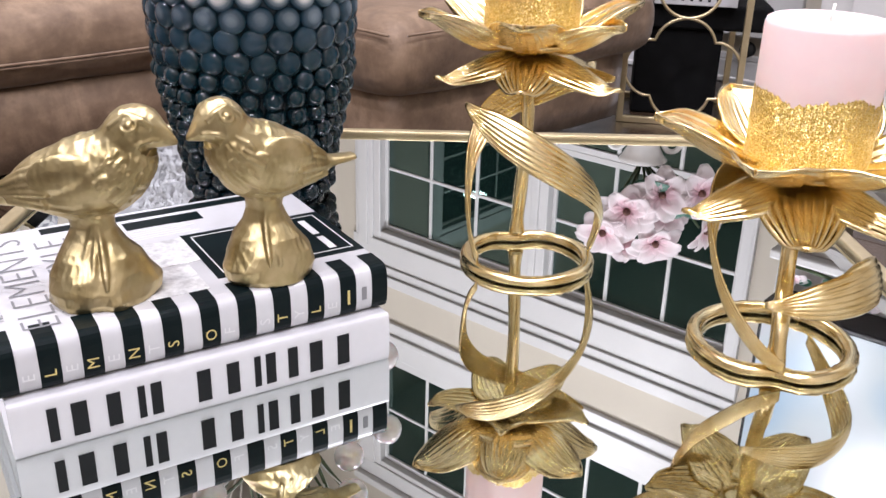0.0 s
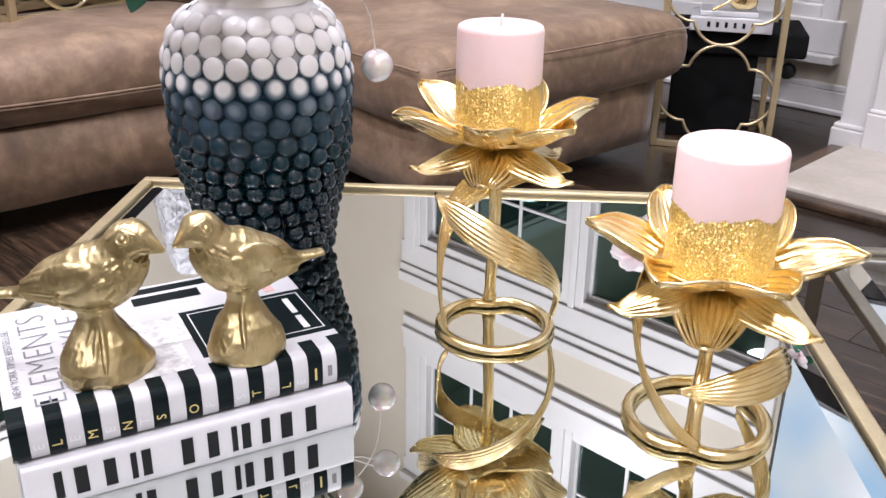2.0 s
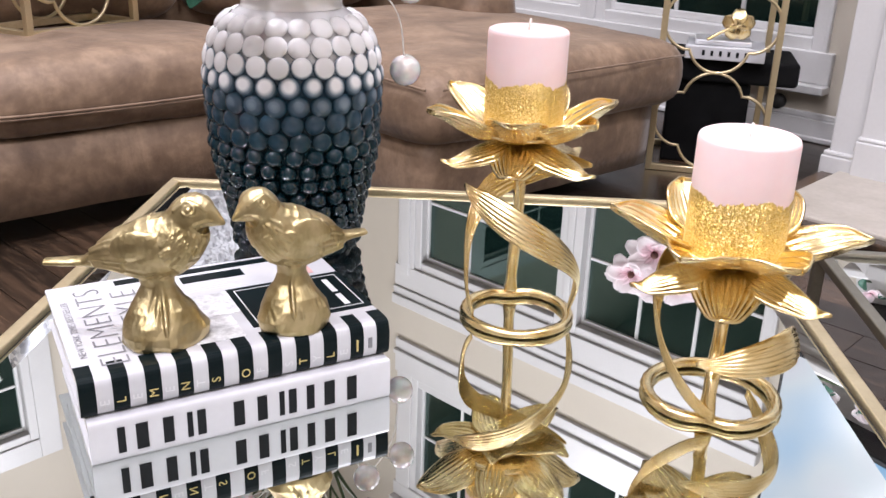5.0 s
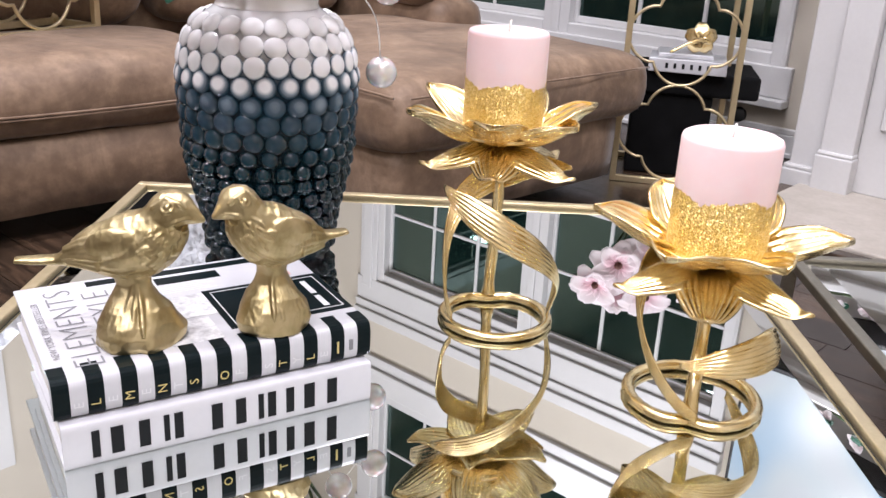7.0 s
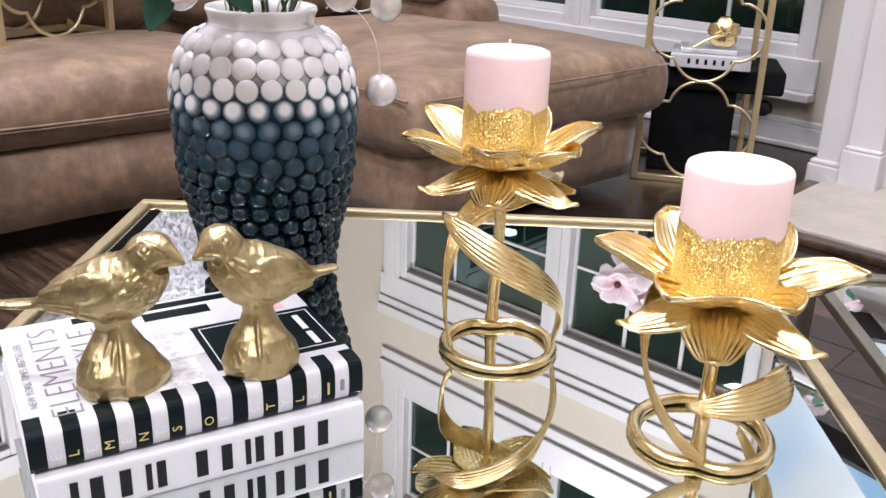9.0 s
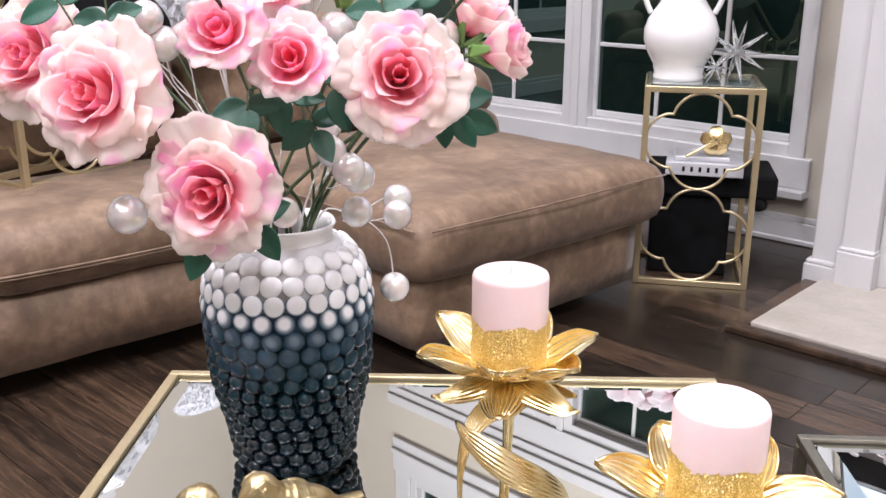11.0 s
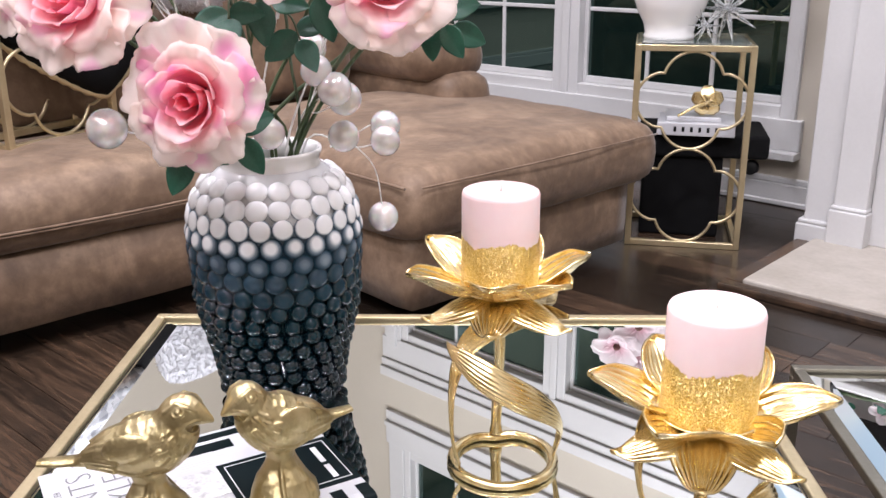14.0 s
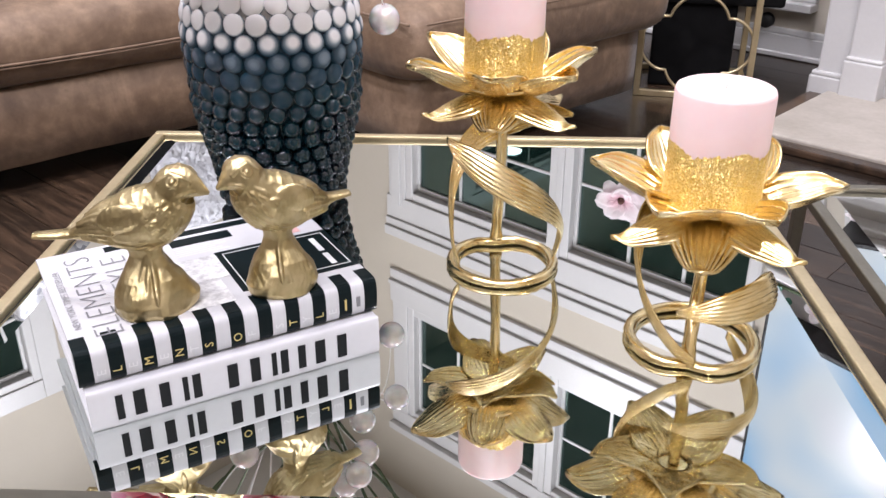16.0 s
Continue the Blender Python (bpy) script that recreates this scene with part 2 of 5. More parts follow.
def petal_silk(name, heart, middle, rim, stops=(0.34, 0.62, 1.0), blush=None):
    """Silk petals: the tone runs from the heart to the rim, by the distance from the bloom's own centre."""
    mat = material(name, middle, 0.7)
    tc = node(mat, "ShaderNodeTexCoord")
    sep = node(mat, "ShaderNodeVectorMath")
    sep.operation = "LENGTH"
    flat = node(mat, "ShaderNodeVectorMath")
    flat.operation = "MULTIPLY"
    flat.inputs[1].default_value = (1, 1, 0.75)
    link(mat, tc.outputs["Object"], flat.inputs[0])
    link(mat, flat.outputs[0], sep.inputs[0])
    blot = node(mat, "ShaderNodeTexNoise", Scale=3.2, Detail=3.0)
    link(mat, tc.outputs["Object"], blot.inputs["Vector"])
    add = node(mat, "ShaderNodeMath")
    add.operation = "MULTIPLY_ADD"
    add.inputs[1].default_value = 0.5
    link(mat, blot.outputs["Fac"], add.inputs[0])
    link(mat, sep.outputs["Value"], add.inputs[2])
    tone = ramp(mat, add.outputs[0], list(zip(stops, (heart, middle, rim))))
    if blush:
        wide = node(mat, "ShaderNodeTexNoise", Scale=1.6, Detail=1.0)
        shift = node(mat, "ShaderNodeVectorMath")
        info = node(mat, "ShaderNodeObjectInfo")
        link(mat, tc.outputs["Object"], shift.inputs[0])
        link(mat, info.outputs["Random"], shift.inputs[1])
        far = node(mat, "ShaderNodeVectorMath")
        far.operation = "SCALE"
        far.inputs["Scale"].default_value = 9.0
        link(mat, info.outputs["Location"], far.inputs[0])
        both = node(mat, "ShaderNodeVectorMath")
        link(mat, shift.outputs[0], both.inputs[0])
        link(mat, far.outputs[0], both.inputs[1])
        link(mat, both.outputs[0], wide.inputs["Vector"])
        mask = ramp(mat, wide.outputs["Fac"], [(0.54, (0, 0, 0)), (0.72, (0.75, 0.75, 0.75))])
        tint = node(mat, "ShaderNodeMix")
        tint.data_type = "RGBA"
        link(mat, mask, tint.inputs[0])
        link(mat, tone, tint.inputs[6])
        tint.inputs[7].default_value = (*blush, 1)
        tone = tint.outputs[2]
    link(mat, tone, shader(mat).inputs["Base Color"])
    through_ = node(mat, "ShaderNodeBsdfTranslucent")
    link(mat, tone, through_.inputs["Color"])
    blend = node(mat, "ShaderNodeMixShader")
    blend.inputs[0].default_value = 0.70
    link(mat, shader(mat).outputs[0], blend.inputs[1])
    link(mat, through_.outputs[0], blend.inputs[2])
    out = [n for n in mat.node_tree.nodes if n.type == "OUTPUT_MATERIAL"][0]
    link(mat, blend.outputs[0], out.inputs["Surface"])
    # fine creases that run from the heart to the rim
    turn = node(mat, "ShaderNodeTexGradient")
    turn.gradient_type = "RADIAL"
    link(mat, tc.outputs["Object"], turn.inputs["Vector"])
    many = node(mat, "ShaderNodeMath")
    many.operation = "MULTIPLY"
    many.inputs[1].default_value = 70.0
    link(mat, turn.outputs["Fac"], many.inputs[0])
    polar = node(mat, "ShaderNodeCombineXYZ")
    link(mat, many.outputs[0], polar.inputs[0])
    link(mat, sep.outputs["Value"], polar.inputs[1])
    fine = node(mat, "ShaderNodeTexNoise", Scale=1.3, Detail=4.0, Distortion=0.4)
    link(mat, polar.outputs[0], fine.inputs["Vector"])
    bump(mat, fine.outputs["Fac"], 0.13, 0.012)
    return mat


M["suede"] = suede()
M["boards"] = floor_wood()
M["gold"] = antique_gold("cast_gold", (0.84, 0.64, 0.30), (0.98, 0.82, 0.49), 0.20, 0.25)
M["glitter"] = glitter()
M["glaze"] = glaze("dipped_glaze", 0.78, 0.058, 0.086)
# greyer white than the beads: shade in the gaps is mixed into this colour
M["glaze_body"] = glaze("dipped_glaze_shaded_gaps", 0.66, 0.0, 0.062)
M["rose"] = petal_silk("rose_silk", (1.0, 0.36, 0.48), (1.0, 0.70, 0.77), (1.0, 0.90, 0.89), (0.42, 0.80, 1.15), (0.98, 0.50, 0.74))
M["rose_pale"] = petal_silk("pale_rose_silk", (1.0, 0.44, 0.53), (1.0, 0.78, 0.80), (1.0, 0.92, 0.88), (0.40, 0.78, 1.2), (0.98, 0.50, 0.76))
M["magnolia"] = petal_silk("magnolia_silk", (0.46, 0.14, 0.18), (0.93, 0.73, 0.78), (0.96, 0.91, 0.92), (0.24, 0.36, 0.85))


# ---- mesh helpers ----
def finish(name, bm, mat, m=None, smooth=True, auto=None):
    me = bpy.data.meshes.new(name)
    bm.normal_update()
    bm.to_mesh(me)
    bm.free()
    for k in (mat if isinstance(mat, (list, tuple)) else [mat]):
        me.materials.append(k)
    if smooth:
        me.polygons.foreach_set("use_smooth", [True] * len(me.polygons))
    ob = new(name, me)
    if m is not None:
        ob.matrix_world = m
    if smooth and auto:
        sharpen(ob, auto)
    return ob


def sharpen(ob, degrees):
    me, cut = ob.data, radians(degrees)
    bm = bmesh.new()
    bm.from_mesh(me)
    for e in bm.edges:
        if len(e.link_faces) == 2 and e.calc_face_angle(0) > cut:
            e.smooth = False
    bm.to_mesh(me)
    bm.free()


def thing(name, label, category, m=None, group="", kind=""):
    ob = new(name)
    ob.empty_display_size = 0.05
    if m is not None:
        ob.matrix_world = m
    return tagged(ob, label, category, group, kind)


def part(name, bm, mat, parent, label="", m=None, smooth=True, auto=None):
    """One mesh under a thing or a part, built in the parent's own axes."""
    ob = finish(name, bm, mat, None, smooth, auto)
    ob.parent = parent
    if m is not None:
        ob.matrix_basis = m
    if label:
        tagged(ob, label)
    return ob


def share(name, mesh, parent, m):
    ob = new(name, mesh)
    ob.parent = parent
    ob.matrix_basis = m
    return ob


def box(bm, lo, hi, bevel=0.0, seg=2):
    lo, hi = Vector(lo), Vector(hi)
    made = bmesh.ops.create_cube(bm, size=1.0)["verts"]
    for v in made:
        v.co = Vector([lo[k] + (v.co[k] + 0.5) * (hi[k] - lo[k]) for k in range(3)])
    if bevel > 0:
        edges = list({e for v in made for e in v.link_edges})
        bmesh.ops.bevel(bm, geom=edges, offset=bevel, segments=seg, profile=0.5, affect="EDGES")
    return bm


def boxes(*rows, bevel=0.0, seg=2):
    bm = bmesh.new()
    for lo, hi in rows:
        box(bm, lo, hi, bevel, seg)
    return bm


def tube(bm, pts, radii, sides=10, closed=False, caps=True):
    """A round bar along points; radii is a number or one for each point."""
    pts = [Vector(p) for p in pts]
    n = len(pts)
    if not hasattr(radii, "__len__"):
        radii = [radii] * n
    rings, ref = [], None
    for k, p in enumerate(pts):
        a = pts[(k - 1) % n] if closed or k else pts[k]
        b = pts[(k + 1) % n] if closed or k < n - 1 else pts[k]
        d = (b - a).normalized()
        if ref is None:
            ref = d.orthogonal().normalized()
        ref = (ref - d * ref.dot(d)).normalized()
        side = d.cross(ref)
        rings.append([bm.verts.new(p + radii[k] * (math.cos(2 * math.pi * s / sides) * ref + math.sin(2 * math.pi * s / sides) * side)) for s in range(sides)])
    for k in range(n if closed else n - 1):
        r0, r1 = rings[k], rings[(k + 1) % n]
        off = 0
        if closed and k == n - 1:
            off = min(range(sides), key=lambda o: sum((r0[s].co - r1[(s + o) % sides].co).length for s in range(sides)))
        for s in range(sides):
            bm.faces.new((r0[s], r0[(s + 1) % sides], r1[(s + 1 + off) % sides], r1[(s + off) % sides]))
    if caps and not closed:
        bm.faces.new(rings[0][::-1])
        bm.faces.new(rings[-1])
    return bm


def lathe(bm, profile, seg=48, centre=(0, 0), close=False):
    """Turns rows of (radius, height) about the upright axis."""
    rings = []
    for r, z in profile:
        if r < 1e-5:
            rings.append([bm.verts.new((centre[0], centre[1], z))])
        else:
            rings.append([bm.verts.new((centre[0] + r * math.cos(2 * math.pi * s / seg), centre[1] + r * math.sin(2 * math.pi * s / seg), z)) for s in range(seg)])
    pairs = list(zip(rings, rings[1:])) + ([(rings[-1], rings[0])] if close else [])
    for a, b in pairs:
        for s in range(seg):
            q = [a[s % len(a)], a[(s + 1) % len(a)], b[(s + 1) % len(b)], b[s % len(b)]]
            q = list(dict.fromkeys(q))
            if len(q) > 2:
                bm.faces.new(q)
    return bm


def sheet(bm, fn, nu, nv, thick):
    """A bent sheet fn(u, v) with u, v in 0..1, given thickness along its normals."""
    g = [[Vector(fn(i / nu, j / nv)) for j in range(nv + 1)] for i in range(nu + 1)]

    def normal(i, j):
        du = g[min(i + 1, nu)][j] - g[max(i - 1, 0)][j]
        dv = g[i][min(j + 1, nv)] - g[i][max(j - 1, 0)]
        c = du.cross(dv)
        return c.normalized() if c.length > 1e-12 else Vector((0, 0, 1))

    top = [[bm.verts.new(g[i][j] + normal(i, j) * thick / 2) for j in range(nv + 1)] for i in range(nu + 1)]
    bot = [[bm.verts.new(g[i][j] - normal(i, j) * thick / 2) for j in range(nv + 1)] for i in range(nu + 1)]
    for i in range(nu):
        for j in range(nv):
            bm.faces.new((top[i][j], top[i + 1][j], top[i + 1][j + 1], top[i][j + 1]))
            bm.faces.new((bot[i][j], bot[i][j + 1], bot[i + 1][j + 1], bot[i + 1][j]))
    for i in range(nu):
        bm.faces.new((top[i][0], bot[i][0], bot[i + 1][0], top[i + 1][0]))
        bm.faces.new((top[i][nv], top[i + 1][nv], bot[i + 1][nv], bot[i][nv]))
    for j in range(nv):
        bm.faces.new((top[0][j], top[0][j + 1], bot[0][j + 1], bot[0][j]))
        bm.faces.new((top[nu][j], bot[nu][j], bot[nu][j + 1], top[nu][j + 1]))
    return bm


def smoothstep(a, b, x):
    x = min(1.0, max(0.0, (x - a) / (b - a)))
    return x * x * (3 - 2 * x)


def curve_pts(ctrl, n=8):
    """Points on a smooth curve through the control points."""
    c = [Vector(p) for p in ctrl]
    c = [2 * c[0] - c[1]] + c + [2 * c[-1] - c[-2]]
    out = []
    for k in range(1, len(c) - 2):
        for s in range(n):
            t = s / n
            out.append(0.5 * ((2 * c[k]) + (c[k + 1] - c[k - 1]) * t + (2 * c[k - 1] - 5 * c[k] + 4 * c[k + 1] - c[k + 2]) * t * t
                              + (3 * c[k] - c[k - 1] - 3 * c[k + 1] + c[k + 2]) * t ** 3))
    return out + [c[-2]]


def text_mesh(word, size, mat, parent, m, name="lettering", thin=0.0):
    """A flat word in the built-in font, turned into a mesh part."""
    data = bpy.data.curves.new(name, "FONT")
    data.body, data.size, data.align_x, data.align_y, data.resolution_u = word, size, "CENTER", "CENTER", 3
    data.offset = -thin
    tmp = bpy.data.objects.new(name, data)
    me = bpy.data.meshes.new_from_object(tmp)
    bpy.data.objects.remove(tmp)
    me.materials.clear()
    me.materials.append(mat)
    ob = new(name, me)
    ob.parent, ob.matrix_basis = parent, m
    return ob


# ---- the room ----
def setting(name, bm, mat, m=ROOM, smooth=False, label="", auto=None):
    return tagged(finish(name, bm, mat, m, smooth, auto), label, kind="structure")


A0, A1, B0, B1 = -4.6, 3.2, -6.5, 3.58
WIN = [(-3.385, -2.424), (-2.288, -1.347)]       # the two window bays, along the wall
LOW, HIGH = (0.385, 2.06), (2.88, 3.60)      # glass heights of the lower and the upper row


def wall_with_holes(x0, x1, z0, z1, y0, y1, holes):
    """A wall slab from y0 to y1 with rectangular holes (x0, x1, z0, z1) that go through it."""
    xs = sorted({x0, x1, *[h[k] for h in holes for k in (0, 1)]})
    zs = sorted({z0, z1, *[h[k] for h in holes for k in (2, 3)]})
    bm = bmesh.new()
    for xa, xb in zip(xs, xs[1:]):
        for za, zb in zip(zs, zs[1:]):
            mx, mz = (xa + xb) / 2, (za + zb) / 2
            if not any(h[0] < mx < h[1] and h[2] < mz < h[3] for h in holes):
                box(bm, (xa, y0, za), (xb, y1, zb))
    bmesh.ops.remove_doubles(bm, verts=bm.verts, dist=1e-5)
    inner = [f for f in bm.faces if any(g is not f and (g.calc_center_median() - f.calc_center_median()).length < 1e-4 for v in f.verts for g in v.link_faces)]
    bmesh.ops.delete(bm, geom=inner, context="FACES")
    return bm


rows = [LOW, HIGH]
holes = [(a - 0.05, b + 0.05, z0 - 0.05, z1 + 0.05) for a, b in WIN for z0, z1 in rows]
setting("wall_north", wall_with_holes(A0, A1, 0, CEILING, B1, B1 + 0.16, holes), M["wall"], label="beige painted wall with tall white windows")
side_holes = [(0.50, 1.77, 0.6, 3.01)]
left_turn = ROOM @ Matrix.Translation((A0, 0, 0)) @ Matrix.Rotation(radians(90), 4, "Z")
setting("wall_west", wall_with_holes(B0, B1 + 0.16, 0, CEILING, 0, 0.16, side_holes), M["wall"], left_turn, label="beige painted wall behind the sofa")
setting("wall_south", boxes(((A0, B0 - 0.16, 0), (A1, B0, CEILING))), M["wall"], label="plain beige wall")
setting("wall_east", boxes(((A1, B0 - 0.16, 0), (A1 + 0.16, B1 + 0.16, CEILING))), M["wall"], label="plain beige wall")
setting("ceiling", boxes(((A0 - 0.16, B0 - 0.16, CEILING), (A1 + 0.16, B1 + 0.16, CEILING + 0.15))), M["ceiling"], label="flat white ceiling")

# the last two housings belong to the added fill lamps
for lx, ly in LAMPS:
    can = thing("recessed_light", "round white recessed ceiling light, lit, out of view", "ceiling light", ROOM @ Matrix.Translation((lx, ly, CEILING)), "ceiling lights")
    part("trim_ring", lathe(bmesh.new(), [(0.115, 0.0), (0.15, -0.004), (0.15, -0.012), (0.115, -0.014)], 24, close=True), M["white"], can)
    part("lens", lathe(bmesh.new(), [(0.0, -0.006), (0.114, -0.006), (0.114, -0.001), (0.0, -0.001)], 24), M["lamp_glow"], can, "glowing frosted lens")


def window(name, a, b, z0, z1, cols, splits, m, label):
    """A white sash window: casing and sill proud of the wall, sashes, glazing bars and one pane to each light."""
    w = thing(name, label, "window", m, kind="structure")
    y = 0.0
    part("window_frame", boxes(((a - 0.05, y - 0.012, z0 - 0.05), (a, y + 0.09, z1 + 0.05)), ((b, y - 0.012, z0 - 0.05), (b + 0.05, y + 0.09, z1 + 0.05)),
                               ((a, y - 0.010, z1), (b, y + 0.09, z1 + 0.05)), ((a, y - 0.010, z0 - 0.05), (b, y + 0.09, z0)), bevel=0.004, seg=1), M["white"], w, smooth=False)
    edges = [z0, *splits, z1]
    for k, (za, zb) in enumerate(zip(edges, edges[1:])):
        s = part("sash", boxes(((a, y + 0.03, za), (a + 0.020, y + 0.07, zb)), ((b - 0.020, y + 0.03, za), (b, y + 0.07, zb)),
                               ((a + 0.020, y + 0.031, za), (b - 0.020, y + 0.069, za + 0.03)), ((a + 0.020, y + 0.031, zb - 0.03), (b - 0.020, y + 0.069, zb)), bevel=0.003, seg=1),
                 M["white"], w, smooth=False)
        rows_ = max(1, round((zb - za) / 0.32))
        for i in range(1, cols):
            x = a + 0.020 + (b - a - 0.04) * i / cols
            part("glazing_bar", boxes(((x - 0.009, y + 0.036, za + 0.03), (x + 0.009, y + 0.058, zb - 0.03)), bevel=0.003, seg=1), M["white"], s, smooth=False)
        for j in range(1, rows_):
            z = za + (zb - za) * j / rows_
            part("glazing_bar", boxes(((a + 0.020, y + 0.038, z - 0.009), (b - 0.020, y + 0.056, z + 0.009)), bevel=0.003, seg=1), M["white"], s, smooth=False)
        for i in range(cols):
            for j in range(rows_):
                xa, xb = a + 0.015 + (b - a - 0.03) * i / cols, a + 0.015 + (b - a - 0.03) * (i + 1) / cols
                zc, zd = za + 0.02 + (zb - za - 0.04) * j / rows_, za + 0.02 + (zb - za - 0.04) * (j + 1) / rows_
                part("pane", boxes(((xa, y + 0.045, zc), (xb, y + 0.049, zd))), M["night_glass"], s, smooth=False)
    return w


NORTH = ROOM @ Matrix.Translation((0, B1, 0))
window("window_1", *WIN[0], *LOW, 3, [1.345], NORTH, "white double-hung window with glazing bars, dark night outside")
window("window_2", *WIN[1], *LOW, 3, [1.345], NORTH, "white double-hung window with glazing bars, dark night outside")
window("window_3", *WIN[0], *HIGH, 3, [], NORTH, "white upper window with glazing bars, dark night outside")
window("window_4", *WIN[1], *HIGH, 3, [], NORTH, "white upper window with glazing bars, dark night outside")
window("window_5", 0.55, 1.72, 0.65, 2.96, 3, [1.80], left_turn, "white side window with glazing bars, dark night outside")


def mould(x0, x1, y0, z0, steps):
    """A moulding run along x that stands off the wall at y0: rows of (depth, height from, height to)."""
    bm = bmesh.new()
    for d, za, zb in steps:
        box(bm, (x0, y0 - d, z0 + za), (x1, y0 + 0.004, z0 + zb), 0.004, 1)
    return bm


WA, WB = WIN[0][0] - 0.05, WIN[1][1] + 0.05
setting("trim_window_left", boxes(((WA - 0.13, B1 - 0.022, 0.30), (WA + 0.002, B1 + 0.01, 2.16)), ((WA - 0.10, B1 - 0.034, 0.30), (WA - 0.03, B1, 2.16)), bevel=0.005), M["white"])
setting("trim_window_right", boxes(((WB - 0.002, B1 - 0.022, 0.30), (WB + 0.015, B1 + 0.01, 2.16)), bevel=0.005), M["white"])
setting("trim_mullion", boxes(((WIN[0][1] + 0.048, B1 - 0.022, 0.30), (WIN[1][0] - 0.048, B1 + 0.01, 2.16)), bevel=0.005), M["white"])
setting("trim_window_head", mould(WA - 0.15, WB + 0.04, B1, 2.11, [(0.024, 0, 0.14), (0.036, 0.14, 0.19), (0.050, 0.19, 0.25)]), M["white"])
setting("trim_window_sill", mould(WA - 0.16, WB + 0.045, B1, 0.185, [(0.07, 0, 0.032), (0.026, 0.032, 0.153)]), M["white"])
setting("trim_upper_left", boxes(((WA - 0.12, B1 - 0.022, 2.66), (WA + 0.002, B1 + 0.01, 3.72)), bevel=0.005), M["white"])
setting("trim_upper_mullion", boxes(((WIN[0][1] + 0.048, B1 - 0.022, 2.66), (WIN[1][0] - 0.048, B1 + 0.01, 3.72)), bevel=0.005), M["white"])
setting("trim_upper_right", boxes(((WB - 0.002, B1 - 0.022, 2.66), (WB + 0.08, B1 + 0.01, 3.72)), bevel=0.005), M["white"])
setting("trim_upper_sill", mould(WA - 0.14, WB + 0.10, B1, 2.60, [(0.022, 0, 0.07), (0.040, 0.07, 0.10), (0.024, 0.10, 0.225)]), M["white"])
setting("trim_upper_head", mould(WA - 0.14, WB + 0.10, B1, 3.63, [(0.024, 0, 0.10), (0.06, 0.10, 0.15)]), M["white"])
setting("trim_side_window", boxes(((0.38, -0.022, 0.5), (0.502, 0.01, 3.13)), ((1.768, -0.022, 0.5), (1.89, 0.01, 3.13)), ((0.502, -0.021, 3.008), (1.768, 0.01, 3.13)),
                                  ((0.502, -0.06, 0.5), (1.768, 0.01, 0.602)), bevel=0.005), M["white"], left_turn)
setting("baseboard_north", mould(A0, -1.085, B1, 0, [(0.022, 0, 0.085), (0.016, 0.085, 0.108), (0.034, 0, 0.02)]), M["white"])
setting("baseboard_west", mould(B0, B1 - 0.04, 0, 0, [(0.022, 0, 0.10), (0.016, 0.10, 0.13)]), M["white"], left_turn)

# fireplace: white breast with stepped pilasters, mantel shelf and stone hearth
setting("wall_chimney_breast", boxes(((-1.055, 3.20, 0), (1.65, B1 + 0.002, CEILING))), M["white"], label="white panelled chimney breast")
mantel = thing("fireplace_surround", "white painted fireplace surround with stepped pilasters", "fireplace", ROOM)
part("outer_pilaster", boxes(((-1.050, 3.145, 0.03), (-0.95, 3.202, 1.22)), bevel=0.006), M["white"], mantel, smooth=False)
part("outer_plinth", boxes(((-1.068, 3.125, 0.0), (-0.945, 3.203, 0.075)), ((-1.063, 3.13, 0.075), (-0.947, 3.203, 0.090)), bevel=0.005), M["white"], mantel, smooth=False)
part("inner_pilaster", boxes(((-0.95, 3.125, 0.03), (-0.842, 3.203, 1.22)), ((-0.842, 3.165, 0.03), (-0.60, 3.204, 1.22)), bevel=0.006), M["white"], mantel, smooth=False)
part("inner_plinth", boxes(((-0.958, 3.108, 0.0), (-0.834, 3.205, 0.145)), ((-0.954, 3.113, 0.145), (-0.838, 3.205, 0.158)), bevel=0.005), M["white"], mantel, smooth=False)
part("panel_moulding", boxes(((-0.785, 3.152, 0.25), (-0.765, 3.166, 1.1)), ((-0.66, 3.152, 0.25), (-0.64, 3.166, 1.1)), ((-0.765, 3.153, 1.08), (-0.66, 3.166, 1.1)), bevel=0.003, seg=1), M["white"], mantel, smooth=False)
part("inner_pilaster", boxes(((0.95, 3.125, 0.03), (1.2, 3.203, 1.22)), bevel=0.006), M["white"], mantel, smooth=False)
part("frieze", boxes(((-1.05, 3.13, 1.16), (1.6, 3.206, 1.30)), bevel=0.006), M["white"], mantel, smooth=False)
part("mantel_shelf", boxes(((-1.03, 3.02, 1.30), (1.65, 3.207, 1.335)), ((-1.02, 3.06, 1.27), (1.63, 3.208, 1.302)), bevel=0.008), M["white"], mantel, smooth=False)
part("firebox", boxes(((-0.58, 3.17, 0.03), (0.93, 3.199, 1.0))), M["black_gloss"], mantel, "black firebox opening", smooth=False)
setting("hearth", boxes(((-1.0, 2.59, 0.0), (1.6, 3.22, 0.032)), bevel=0.006), M["stone"], label="pale stone hearth slab set in the floor")
setting("trim_hearth", boxes(((-1.055, 2.535, 0.0), (1.65, 2.588, 0.022)), ((-1.055, 2.588, 0.0), (-1.003, 3.12, 0.022)), bevel=0.006), M["boards"])

